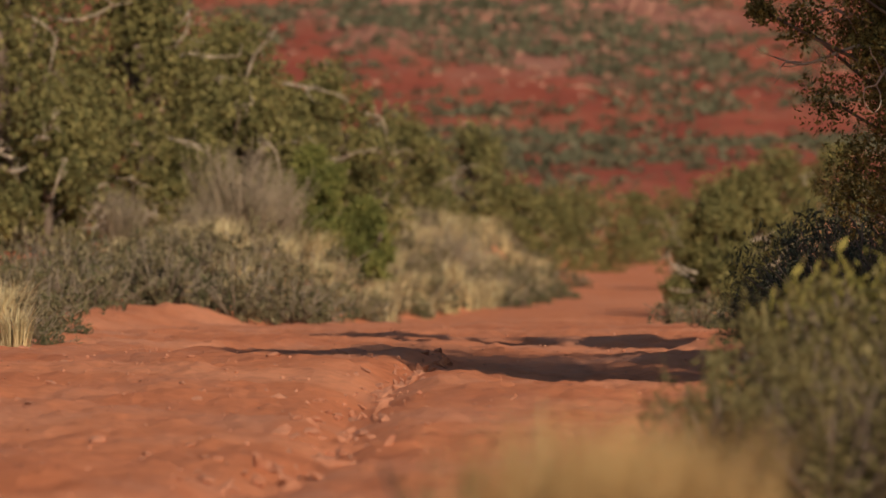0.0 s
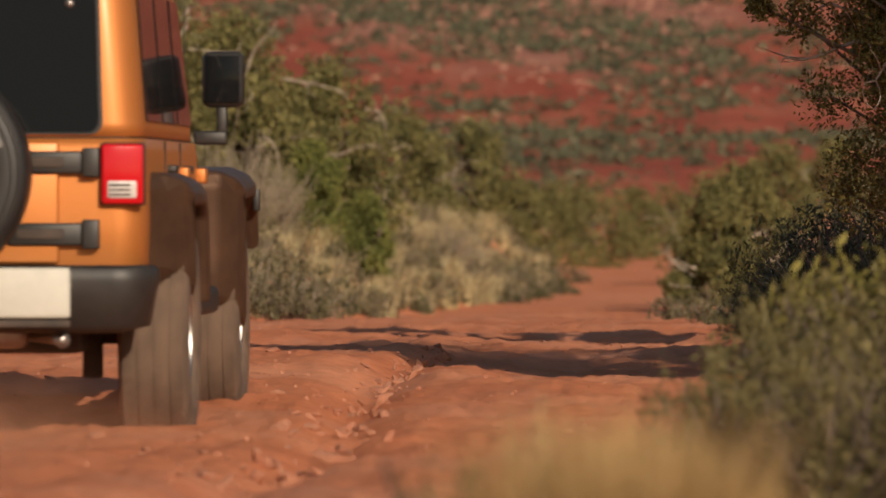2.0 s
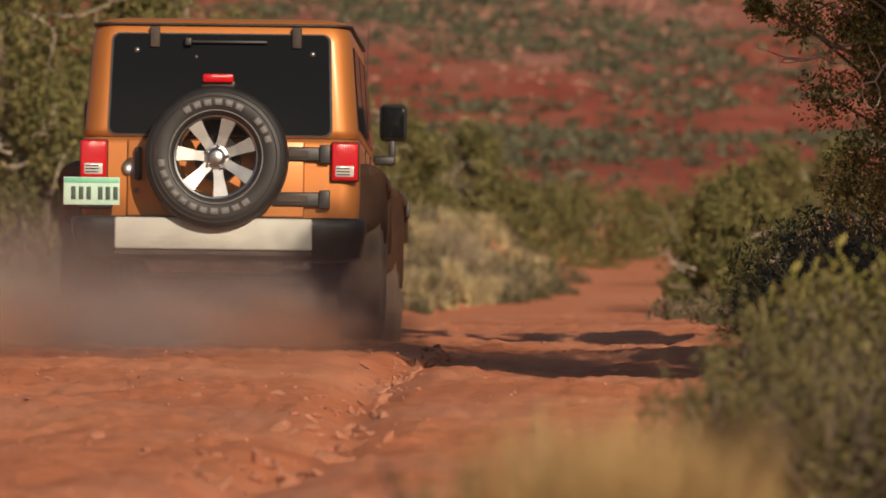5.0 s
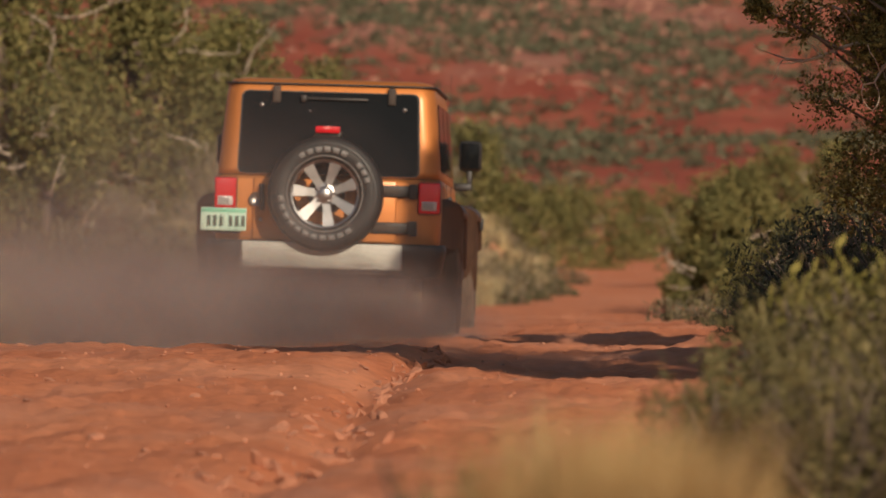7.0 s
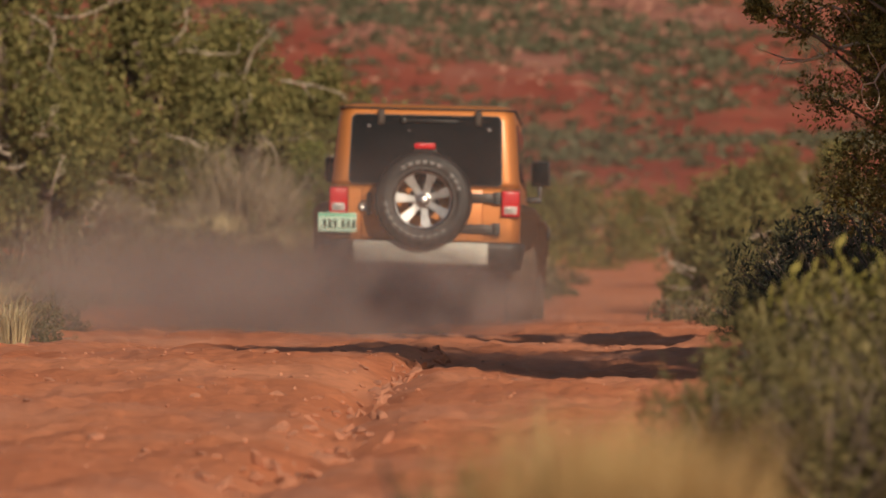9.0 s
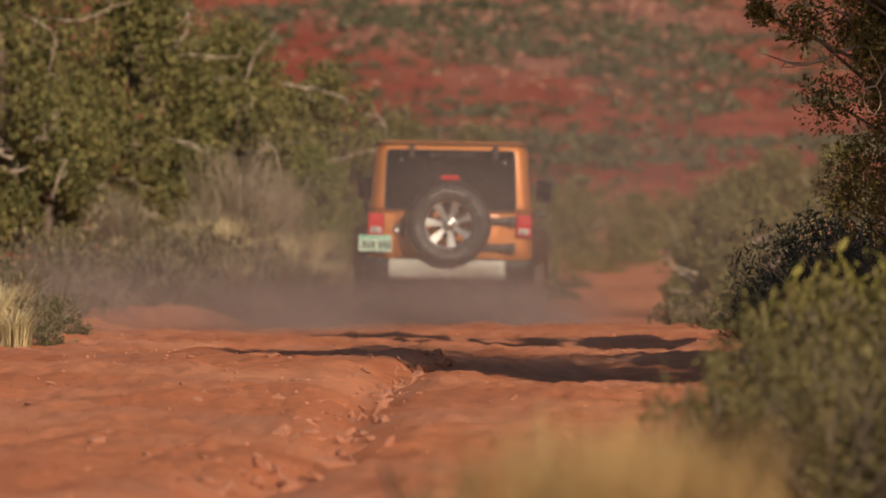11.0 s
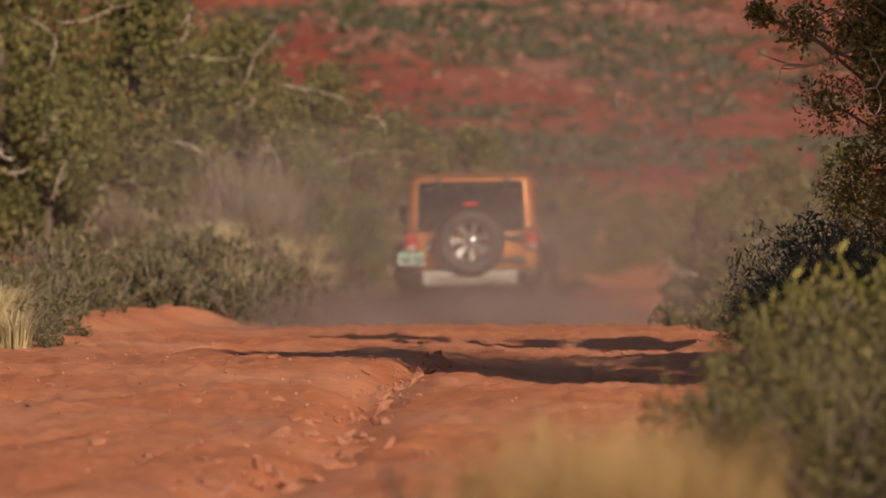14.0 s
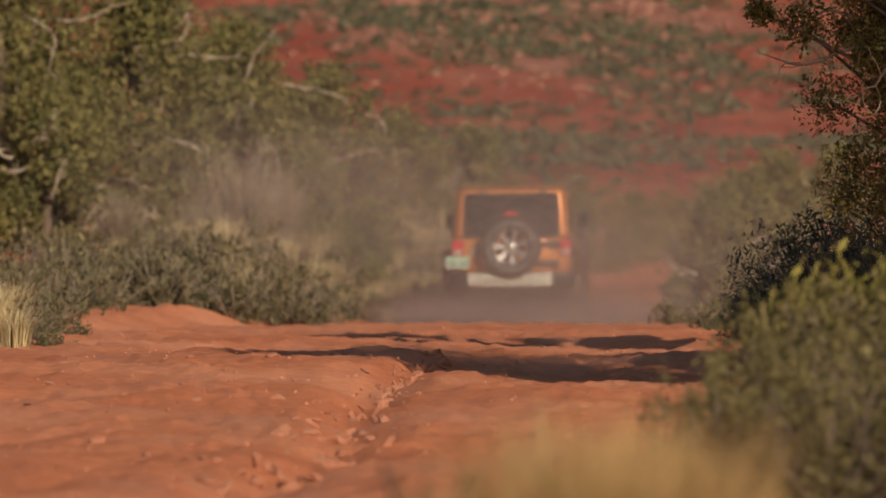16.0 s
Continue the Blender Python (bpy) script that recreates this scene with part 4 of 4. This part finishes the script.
def build_car():
    car = tagged(new("off_road_car"), "copper-orange boxy off-road car with rear spare wheel, driving", "car")
    P = lambda name, bm, mat, label="", parent=car, smooth=True: part(name, bm, mat, parent, label, smooth)
    # tub, hood, hard top
    tub = P("body", loft([(0.56, 0.74, -0.66, 2.10, 0.10), (0.60, 0.775, -0.70, 2.12, 0.11), (0.80, 0.785, -0.715, 2.12, 0.115), (1.06, 0.785, -0.715, 2.12, 0.115), (1.105, 0.778, -0.708, 2.10, 0.11)]), M_PAINT)
    P("hood", loft([(0.70, 0.66, 2.05, 3.48, 0.05), (0.98, 0.68, 2.05, 3.47, 0.06), (1.10, 0.62, 2.05, 3.44, 0.08), (1.14, 0.50, 2.05, 3.38, 0.10)]), M_PAINT)
    P("hard_top", loft([(1.112, 0.775, -0.705, 1.95, 0.125), (1.16, 0.772, -0.703, 1.93, 0.125), (1.66, 0.730, -0.672, 1.62, 0.125), (1.735, 0.718, -0.655, 1.58, 0.13), (1.775, 0.690, -0.62, 1.54, 0.13), (1.79, 0.63, -0.55, 1.48, 0.13)]), M_PAINT)
    P("body_seam", loft([(1.104, 0.770, -0.700, 1.97, 0.12), (1.114, 0.770, -0.700, 1.97, 0.12)]), M_BLACK, "dark rubber seam")
    P("roof_gutter", loft([(1.742, 0.735, -0.668, 1.58, 0.13), (1.756, 0.735, -0.668, 1.58, 0.13)]), M_BLACK, "thin black roof gutter")
    # tailgate
    gate = P("tailgate", boxed(-0.52, 0.48, -0.735, -0.70, 0.66, 1.095, 0.012), M_PAINT)
    for z in (1.020, 0.765):
        hinge = P("hinge", boxed(0.30, 0.565, -0.752, -0.733, z - 0.040, z + 0.040, 0.008), M_BLACK, "black plastic hinge", gate)
        P("hinge_pad", boxed(0.33, 0.50, -0.758, -0.750, z - 0.018, z + 0.018, 0.004), M_UNDER, "", hinge)
        P("hinge_knuckle", boxed(0.565, 0.625, -0.765, -0.708, z - 0.052, z + 0.052, 0.005), M_BLACK, "", hinge)
    P("door_handle", boxed(-0.475, -0.435, -0.790, -0.735, 0.86, 1.05, 0.014), M_BLACK, "black grab handle", gate)
    P("handle_recess", lathe([(0.001, 0.0), (0.045, 0.0), (0.048, 0.012)], 20), M_STEEL, "", gate).matrix_basis = pose(-0.495, -0.737, 0.94, 0, 0, -90)
    P("lock", lathe([(0.001, 0.0), (0.014, 0.0), (0.014, 0.02)], 14), M_STEEL, "round metal lock", gate).matrix_basis = pose(-0.46, -0.735, 0.80, 0, 0, -90)
    # rear glass with its fittings, leaning forward
    lean = lambda z: -0.712 + (z - 1.112) * 0.066

    def rounded(x0, x1, z0, z1, rc, off, thick):
        bm = bmesh.new()
        vs = []
        for cx, cz, a0 in ((x1 - rc, z1 - rc, 0), (x0 + rc, z1 - rc, 90), (x0 + rc, z0 + rc, 180), (x1 - rc, z0 + rc, 270)):
            for k in range(6):
                a = radians(a0 + 18 * k)
                x, z = cx + rc * math.cos(a), cz + rc * math.sin(a)
                taper = 1 - 0.05 * (z - 1.15)
                vs.append(bm.verts.new((x * taper, lean(z) - off, z)))
        f = bm.faces.new(vs)
        r = bmesh.ops.extrude_face_region(bm, geom=[f])
        for v in r["geom"]:
            if isinstance(v, bmesh.types.BMVert):
                v.co.y += thick
        bmesh.ops.recalc_face_normals(bm, faces=bm.faces[:])
        return bm
    P("window_seal", rounded(-0.635, 0.635, 1.120, 1.700, 0.045, 0.004, 0.03), M_BLACK, "black rubber seal", smooth=False)
    glass = P("rear_window", rounded(-0.622, 0.622, 1.128, 1.692, 0.04, 0.010, 0.02), M_GLASS, "dark tinted rear glass", smooth=False)
    for x in (-0.375, 0.425):
        P("glass_hinge", boxed(x - 0.028, x + 0.028, -0.708, -0.668, 1.615, 1.735, 0.01), M_UNDER, "grey-black glass hinge", glass)
    for x, z in ((-0.475, 1.60), (0.515, 1.585), (-0.14, 1.565)):
        P("stud", lathe([(0.001, 0.0), (0.016 if abs(x) > 0.2 else 0.008, 0.002), (0.016 if abs(x) > 0.2 else 0.008, 0.015)], 14), M_STEEL, "bright metal stud", glass).matrix_basis = pose(x, lean(z) - 0.018, z, 0, 0, 90)
    bm = boxed(-0.19, 0.26, -0.715, -0.700, 1.640, 1.658, 0.005)
    box(bm, -0.205, -0.165, -0.735, -0.69, 1.625, 1.672, 0.008)
    P("wiper", bm, M_BLACK, "black rear wiper")
    stop = P("stop_light", boxed(-0.085, 0.085, -0.99, -0.945, 1.405, 1.452, 0.008), M_RED, "red high brake lamp")
    P("stop_light_stalk", boxed(-0.095, 0.095, -0.955, -0.76, 1.375, 1.418, 0.008), M_BLACK, "", stop)
    # tail lights
    for s in (-1, 1):
        x = s * 0.7075
        lamp = P("tail_light", boxed(x - 0.074, x + 0.074, -0.765, -0.690, 0.872, 1.085, 0.012, 3), M_RED, "red tail lamp")
        P("light_rim", boxed(x - 0.080, x + 0.080, -0.745, -0.70, 0.866, 1.091, 0.012), M_BLACK, "", lamp)
        P("reverse_lens", boxed(x - 0.052, x + 0.052, -0.772, -0.755, 0.892, 0.955, 0.006), M_CLEAR, "clear reversing lens", lamp)
        for k in range(3):
            P("lens_rib", boxed(x - 0.045, x + 0.030, -0.776, -0.770, 0.902 + 0.017 * k, 0.909 + 0.017 * k, 0.002), M_UNDER, "", lamp)
    # bumper
    bumper = P("bumper", loft([(0.415, 0.70, -0.82, -0.52, 0.10), (0.44, 0.80, -0.885, -0.50, 0.14), (0.60, 0.83, -0.90, -0.48, 0.15), (0.640, 0.83, -0.90, -0.48, 0.15), (0.655, 0.815, -0.885, -0.5, 0.14)]), M_BLACK, "black plastic rear bumper")
    P("bumper_insert", boxed(-0.575, 0.535, -0.918, -0.86, 0.468, 0.648, 0.015, 3), M_SILVER, "silver painted bumper face", bumper)
    P("bumper_lip", boxed(-0.575, 0.535, -0.915, -0.86, 0.435, 0.464, 0.008), M_UNDER, "", bumper)
    P("bumper_step", boxed(-0.10, 0.0, -0.925, -0.88, 0.440, 0.458, 0.005), M_BLACK, "", bumper)
    # plate
    plate = P("number_plate", boxed(-0.868, -0.552, -0.845, -0.835, 0.715, 0.872, 0.004), M_PLATE, "white and green number plate")
    P("plate_band", boxed(-0.862, -0.558, -0.849, -0.845, 0.840, 0.867, 0.001), M_PLATE_TOP, "", plate)
    for k in range(6):
        x = -0.825 + 0.043 * k + (0.022 if k > 2 else 0)
        P("plate_bar", boxed(x, x + 0.026, -0.849, -0.845, 0.745, 0.818, 0.001), M_INK, "", plate)
    P("plate_bracket", boxed(-0.80, -0.60, -0.836, -0.68, 0.70, 0.80, 0.01), M_BLACK, "", plate)
    # spare wheel
    spare = new("spare_wheel")
    spare.parent = car
    spare.matrix_basis = pose(-0.005, -0.90, 0.985, 0, 0, -90)
    tagged(spare, "full-size spare wheel with seven-spoke alloy rim")
    tyre = P("tyre", tyre_bm(), M_TYRE, "black tyre with pale raised lettering", spare)
    for bm in sector_plates(6, 0.288, 0.326, -36, 32, 0.131, 0.70) + sector_plates(3, 0.288, 0.326, 46, 78, 0.131, 0.66) + sector_plates(11, 0.288, 0.324, 142, 270, 0.131, 0.70):
        P("lettering_bar", bm, M_LETTER, "", tyre)
    for r in (0.262, 0.342, 0.368):
        x = 0.128 if r < 0.3 else (0.1285 if r < 0.35 else 0.121)
        P("sidewall_rib", lathe([(r - 0.004, x - 0.004), (r - 0.003, x + 0.003), (r + 0.003, x + 0.003), (r + 0.004, x - 0.006)], 56), M_LETTER if r < 0.3 else M_TYRE, "", tyre)
    rim = P("rim", rim_bm(1), M_ALLOY, "polished seven-spoke alloy rim", spare, False)
    rim.matrix_basis = pose(0, 0, 0, 187.7, 0, 0)
    P("hub_cap", hub_bm(1), M_ALLOY, "", rim)
    P("carrier", lathe([(0.001, -0.19), (0.13, -0.19), (0.13, -0.02), (0.05, 0.0)], 24), M_BLACK, "", spare)
    # flares
    for s in (-1, 1):
        P("fender", fender_bm(s, 0.0, 0.74, 0.935, 0.98, 0.44, False), M_FLARE, "rear wheel flare with side shade in its colour", smooth=False)
        P("fender", fender_bm(s, 2.947, 0.60, 0.940, 1.00, 0.44, True), M_FLARE, "front wheel flare with side shade in its colour", smooth=False)
        P("front_marker", boxed(s * 0.94 - 0.012, s * 0.94 + 0.012, 3.28, 3.36, 0.84, 0.93, 0.005), M_BLACK, "")
        P("side_sill", boxed(s * 0.80 - 0.05, s * 0.80 + 0.05, 0.48, 2.36, 0.44, 0.55, 0.03, 3), M_BLACK, "black tubular side step")
        # windows on the sloping sides
        sx = lambda z: s * (0.7775 - (z - 1.112) * 0.082)
        for y0, y1, y2, y3 in ((-0.50, 0.22, 0.22, -0.46), (0.32, 1.02, 0.98, 0.32), (1.10, 1.80, 1.52, 1.10)):
            side_panel([(sx(1.17), y0, 1.17), (sx(1.17), y1, 1.17), (sx(1.64), y2, 1.64), (sx(1.64), y3, 1.64)], 0.006 * (1 if s > 0 else -1), M_GLASS, "side_window", car, "tinted side glass")
        for y in (0.27, 1.06):
            P("door_seam", boxed(s * 0.786 - 0.003, s * 0.786 + 0.003, y - 0.006, y + 0.006, 0.62, 1.10, 0), M_BLACK)
        for y in (0.42, 1.18):
            P("side_handle", boxed(s * 0.80 - 0.02, s * 0.80 + 0.02, y, y + 0.15, 0.985, 1.015, 0.008), M_BLACK, "black door handle")
        for y, z in ((2.0, 0.98), (2.0, 0.76), (1.02, 0.98), (1.02, 0.76)):
            P("door_hinge", boxed(s * 0.80 - 0.022, s * 0.80 + 0.022, y, y + 0.12, z - 0.03, z + 0.03, 0.008), M_PAINT)
        # mirror
        mirror = P("side_mirror", boxed(s * 0.885 - 0.082, s * 0.885 + 0.082, 2.03, 2.13, 1.245, 1.465, 0.03, 3), M_BLACK, "black door mirror")
        P("mirror_glass", boxed(s * 0.885 - 0.066, s * 0.885 + 0.066, 2.024, 2.034, 1.265, 1.448, 0.003), M_GLASS, "", mirror)
        bm = boxed(s * 0.88 - 0.020, s * 0.88 + 0.020, 2.05, 2.10, 1.13, 1.25, 0.008)
        box(bm, min(s * 0.77, s * 0.90), max(s * 0.77, s * 0.90), 2.045, 2.105, 1.10, 1.155, 0.01)
        P("mirror_arm", bm, M_BLACK, "", mirror)
    P("windshield", boxed(-0.66, 0.66, 1.62, 1.66, 1.15, 1.70, 0.01, 2, Matrix.Translation((0, 1.9, 1.15)) @ Matrix.Rotation(radians(24), 4, "X") @ Matrix.Translation((0, -1.55, -1.15))), M_GLASS)
    bm = bmesh.new()
    tube(bm, [(0.72, 2.25, 1.10), (0.72, 2.22, 1.5), (0.725, 2.2, 1.95)], 0.0035, 0.002, 5)
    P("antenna", bm, M_BLACK, "thin mast antenna")
    # underside
    bm = bmesh.new()
    tube(bm, [(-0.66, 0, 0.405), (0.0, 0, 0.405), (0.66, 0, 0.405)], 0.045, 0.045, 10)
    P("rear_axle", bm, M_UNDER, "dusty rear axle")
    P("differential", lathe([(0.001, -0.13), (0.09, -0.11), (0.14, 0.0), (0.09, 0.11), (0.001, 0.13)], 16), M_UNDER, "").matrix_basis = pose(-0.06, -0.04, 0.395, 0, 0, 90)
    P("muffler", boxed(-0.42, 0.36, -0.66, -0.44, 0.355, 0.47, 0.045, 4), M_STEEL, "dusty exhaust muffler")
    bm = bmesh.new()
    tube(bm, [(0.36, -0.55, 0.41), (0.47, -0.65, 0.40), (0.50, -0.82, 0.39)], 0.03, 0.03, 10)
    P("tailpipe", bm, M_STEEL, "")
    for s in (-1, 1):
        P("frame_rail", boxed(s * 0.50 - 0.04, s * 0.50 + 0.04, -0.72, 3.3, 0.45, 0.57, 0.01), M_UNDER)
        bm = bmesh.new()
        tube(bm, [(s * 0.56, -0.10, 0.26), (s * 0.50, -0.16, 0.62)], 0.028, 0.028, 8)
        P("shock_absorber", bm, M_UNDER)
        P("link_bracket", boxed(s * 0.55 - 0.035, s * 0.55 + 0.035, -0.14, -0.06, 0.24, 0.42, 0.01), M_UNDER)
    bm = bmesh.new()
    tube(bm, [(-0.66, 2.947, 0.405), (0.66, 2.947, 0.405)], 0.045, 0.045, 8)
    P("front_axle", bm, M_UNDER)
    P("skid_plate", boxed(-0.45, 0.45, 0.4, 2.4, 0.38, 0.50, 0.03), M_UNDER)
    P("crossmember", boxed(-0.52, 0.54, -0.42, -0.16, 0.335, 0.46, 0.03, 3), M_UNDER)
    P("tank_guard", boxed(-0.34, 0.10, -0.30, 0.30, 0.27, 0.37, 0.05, 3), M_UNDER)
    P("front_bumper", boxed(-0.82, 0.82, 3.50, 3.66, 0.47, 0.64, 0.04, 3), M_BLACK)
    P("grille", boxed(-0.62, 0.62, 3.44, 3.49, 0.68, 1.08, 0.03, 3), M_PAINT)
    # running wheels
    wheels = []
    for s, y in ((-1, 0.0), (1, 0.0), (-1, 2.947), (1, 2.947)):
        w = new("wheel")
        w.parent = car
        w.location = (s * 0.786, y, 0.405)
        ty = P("tyre", tyre_bm(), M_TREAD, "dusty spinning tyre", w)
        P("tread", tread_bm(), M_TREAD, "", ty, False)
        rm = P("rim", rim_bm(s), M_ALLOY, "", w, False)
        P("hub_cap", hub_bm(s), M_ALLOY, "", rm)
        P("brake_disc", disc_bm(s), M_STEEL, "", w)
        wheels.append(w)
    return car, wheels


CAR, WHEELS = build_car()

# seconds, x, y, z, pitch, roll, heading
CAR_ROWS = [(0.0, -2.38, 18.92, -0.087, 0.0, 0.0, -1.7), (0.5, -2.16, 21.42, -0.054, 0.0, 0.0, -1.7), (1.0, -1.98, 23.92, -0.046, -1.1, 0.0, -1.6),
            (1.5, -1.948, 26.42, -0.053, -0.9, 0.0, -1.8), (2.0, -1.814, 28.92, -0.094, 0.5, 0.0, -2.1), (2.5, -1.663, 31.72, 0.075, 0.0, 0.0, -2.2),
            (3.0, -1.465, 34.72, 0.068, -1.1, 0.0, -2.0), (3.5, -1.386, 37.22, 0.066, 0.6, 0.5, -1.0), (4.0, -1.34, 39.92, 0.149, -2.3, 1.1, -1.2),
            (6.5, -0.959, 53.12, 0.093, -1.1, 0.0, -1.9), (7.0, -0.79, 55.72, 0.065, -0.8, 1.7, -2.2), (7.5, -0.627, 58.62, 0.097, -0.8, 1.5, -2.5),
            (8.0, -0.497, 61.12, 0.091, -1.7, 1.4, -2.6), (8.5, -0.309, 63.82, 0.069, -0.2, 0.4, -2.5), (9.0, -0.135, 65.92, 0.091, -1.9, 1.3, -2.0),
            (11.5, 0.11, 79.52, -0.009, 0.0, 0.9, -0.8), (12.0, 0.18, 82.35, -0.03, 0.0, 1.2, -0.6), (12.5, 0.195, 85.29, -0.053, 0.0, 1.0, -0.5),
            (13.0, 0.222, 88.12, -0.051, 0.0, -0.7, -0.8), (13.5, 0.266, 91.27, -0.098, 0.0, -1.5, -1.3), (14.0, 0.373, 94.22, -0.064, 0.0, -0.8, -1.9),
            (14.5, 0.608, 96.97, -0.04, 0.0, 0.8, -2.2), (15.0, 0.749, 99.12, -0.04, 0.0, 0.0, -2.3), (15.5, 0.806, 102.22, -0.066, 0.0, -0.9, -2.2),
            (16.0, 0.948, 105.12, -0.113, 0.0, -0.6, -2.2)]
CAR_T = [r[0] for r in CAR_ROWS]


def car_at(t):
    return [float(np.interp(t, CAR_T, [r[k] for r in CAR_ROWS])) for k in (1, 2, 3)]


# ---- dust, in drifting rigid puffs ----
def puff_mesh(mat, seed):
    rng = np.random.default_rng(seed)
    bm = bmesh.new()
    bmesh.ops.create_icosphere(bm, subdivisions=3, radius=1.0)
    off = rng.uniform(0, 50, 3)
    for v in bm.verts:
        v.co *= 0.93 + 0.12 * noise.noise(v.co * 1.8 + Vector(off))
    me = bpy.data.meshes.new("dust_puff")
    bm.to_mesh(me)
    bm.free()
    me.materials.append(mat)
    me.polygons.foreach_set("use_smooth", [True] * len(me.polygons))
    return me


def build_dust():
    rng = np.random.default_rng(91)
    thick = [puff_mesh(M_DUST, 1), puff_mesh(M_DUST, 2)]
    thin = [puff_mesh(M_DUST_THIN, 3), puff_mesh(M_DUST_THIN, 4)]
    plan = []

    def puff(mesh, te, x, y, size, top, life, drift, label):
        ob = new("dust_puff", mesh)
        ob.scale = size
        tagged(ob, label, "dust", "dust raised by the car")
        x2 = x + drift
        lo = -size[2] - 0.6
        a = rng.uniform(-12, 12)
        rows = [(0.0, lo, x), (te - 0.15, lo, x), (te + 0.5, top * 0.55, x + drift * 0.15), (te + 1.6, top, x + drift * 0.5),
                (te + life, top * 0.9, x2), (te + life + 2.5, lo, x2 + drift * 0.3), (20.0, lo, x2 + drift * 0.3)]
        if te <= 0.15:
            rows = rows[1:]
        plan.append((ob, [(t, pose(xx, y, z + g(x, min(y, 130)), 0, 0, a)) for t, z, xx in rows]))
    t = 0.6
    while t < 15.9:
        x, y, z = car_at(t)
        s = 0.35 + (0.75 if t < 9 else 0.36) * min(1, max(0, (t - 1.5) / 5.0))
        puff(thick[int(t * 10) % 2], t, x + rng.normal() * 0.35, y - 0.9 + rng.normal() * 0.3, (1.15 * s * rng.uniform(0.8, 1.25), 1.0 * s, 0.55 * s * rng.uniform(0.8, 1.2)),
             0.30 * s, 1.6 + 0.25 * rng.uniform(0, 1) + (1.2 if t > 9 else 0), rng.uniform(-0.9, 0.2) if t < 9 else rng.uniform(-0.5, 0.9), "low brown dust puff behind the rear wheels")
        t += 0.30
    wheel_dust = [puff_mesh(M_DUST_WHEEL, 5)]
    t = 0.3
    while t < 5.5:
        x, y, z = car_at(t)
        for sx in (-0.8, 0.8):
            puff(wheel_dust[0], t, x + sx + rng.normal() * 0.12, y - 0.55 + rng.normal() * 0.2, (0.5 * rng.uniform(0.7, 1.3), 0.4, 0.24 * rng.uniform(0.8, 1.3)), 0.14, 1.2,
                 rng.uniform(-0.5, 0.3), "small red dust puff thrown up by a wheel")
        t += 0.32
    t = 3.9
    while t < 15.8:
        x, y, z = car_at(t)
        for sx in (-0.75, 0.0, 0.75):
            puff(thick[int(t * 10) % 2], t, x + sx + rng.normal() * 0.15, y - 0.2 + rng.normal() * 0.2, (0.75 * rng.uniform(0.8, 1.25), 0.55, (0.42 if t < 9.5 else 0.30) * rng.uniform(0.8, 1.25)), 0.18 if t < 9.5 else 0.08, 1.3,
                 rng.uniform(-0.5, 0.3), "low brown dust puff behind the rear wheels")
        t += 0.34
    t = 3.6
    while t < 9.0:
        x, y, z = car_at(t)
        puff(thick[int(t * 10) % 2], t, x - 0.9 + rng.normal() * 0.3, y - 1.6, (1.5 * rng.uniform(0.8, 1.25), 1.2, 0.62 * rng.uniform(0.8, 1.2)), 0.32, 2.4,
             rng.uniform(-1.6, -0.5), "low rolling dust drifting off the track")
        t += 0.45
    t = 9.6
    while t < 15.3:
        x, y, z = car_at(t)
        puff(thick[int(t * 10) % 2], t, x + rng.uniform(-2.2, 1.9), y - 1.5, (1.4 * rng.uniform(0.8, 1.25), 1.2, 0.42 * rng.uniform(0.8, 1.2)), 0.14, 3.6,
             rng.uniform(-0.3, 0.7), "low rolling dust drifting off the track")
        t += 0.42
    t = 4.4
    while t < 15.5:
        x, y, z = car_at(t)
        puff(thin[int(t * 10) % 2], t, x + rng.normal() * 0.5, y - 2.2, (1.9 * rng.uniform(0.8, 1.3), 1.6, 1.15 * rng.uniform(0.8, 1.2)), 0.75, 3.0,
             rng.uniform(-1.1, 0.0) if t < 9 else rng.uniform(-0.4, 1.3), "broad thin veil of hanging dust")
        t += 0.7
    for te, dx, w, h in ((11.0, -2.4, 2.6, 1.8), (8.6, 1.2, 3.4, 2.3), (9.8, 1.8, 3.4, 2.3), (10.8, 0.4, 3.4, 2.3), (12.5, 1.6, 3.2, 2.2), (13.8, 0.4, 3.0, 2.0), (12.0, -2.2, 2.6, 1.6), (13.2, -1.9, 2.6, 1.6), (14.4, -1.7, 2.6, 1.5)):
        x, y, z = car_at(te)
        puff(thin[0], te, x + dx, y - 1.5, (w, 2.2, h), 1.1, 6.0, 0.5, "high thin veil of drifting dust")
    return plan


DUST = build_dust()


def motions():
    walk(CAR, [(t, pose(x, y, z, pitch, roll, rz)) for t, x, y, z, pitch, roll, rz in CAR_ROWS])
    for w in WHEELS:
        rows = []
        for k in range(161):
            t = k / 10
            a = -math.degrees((car_at(t)[1] - CAR_ROWS[0][2]) / 0.405)
            rows.append((t, Matrix.Translation(w.location) @ Matrix.Rotation(radians(a), 4, "X")))
        walk(w, rows)
    for ob, rows in DUST:
        walk(ob, rows)


motions()
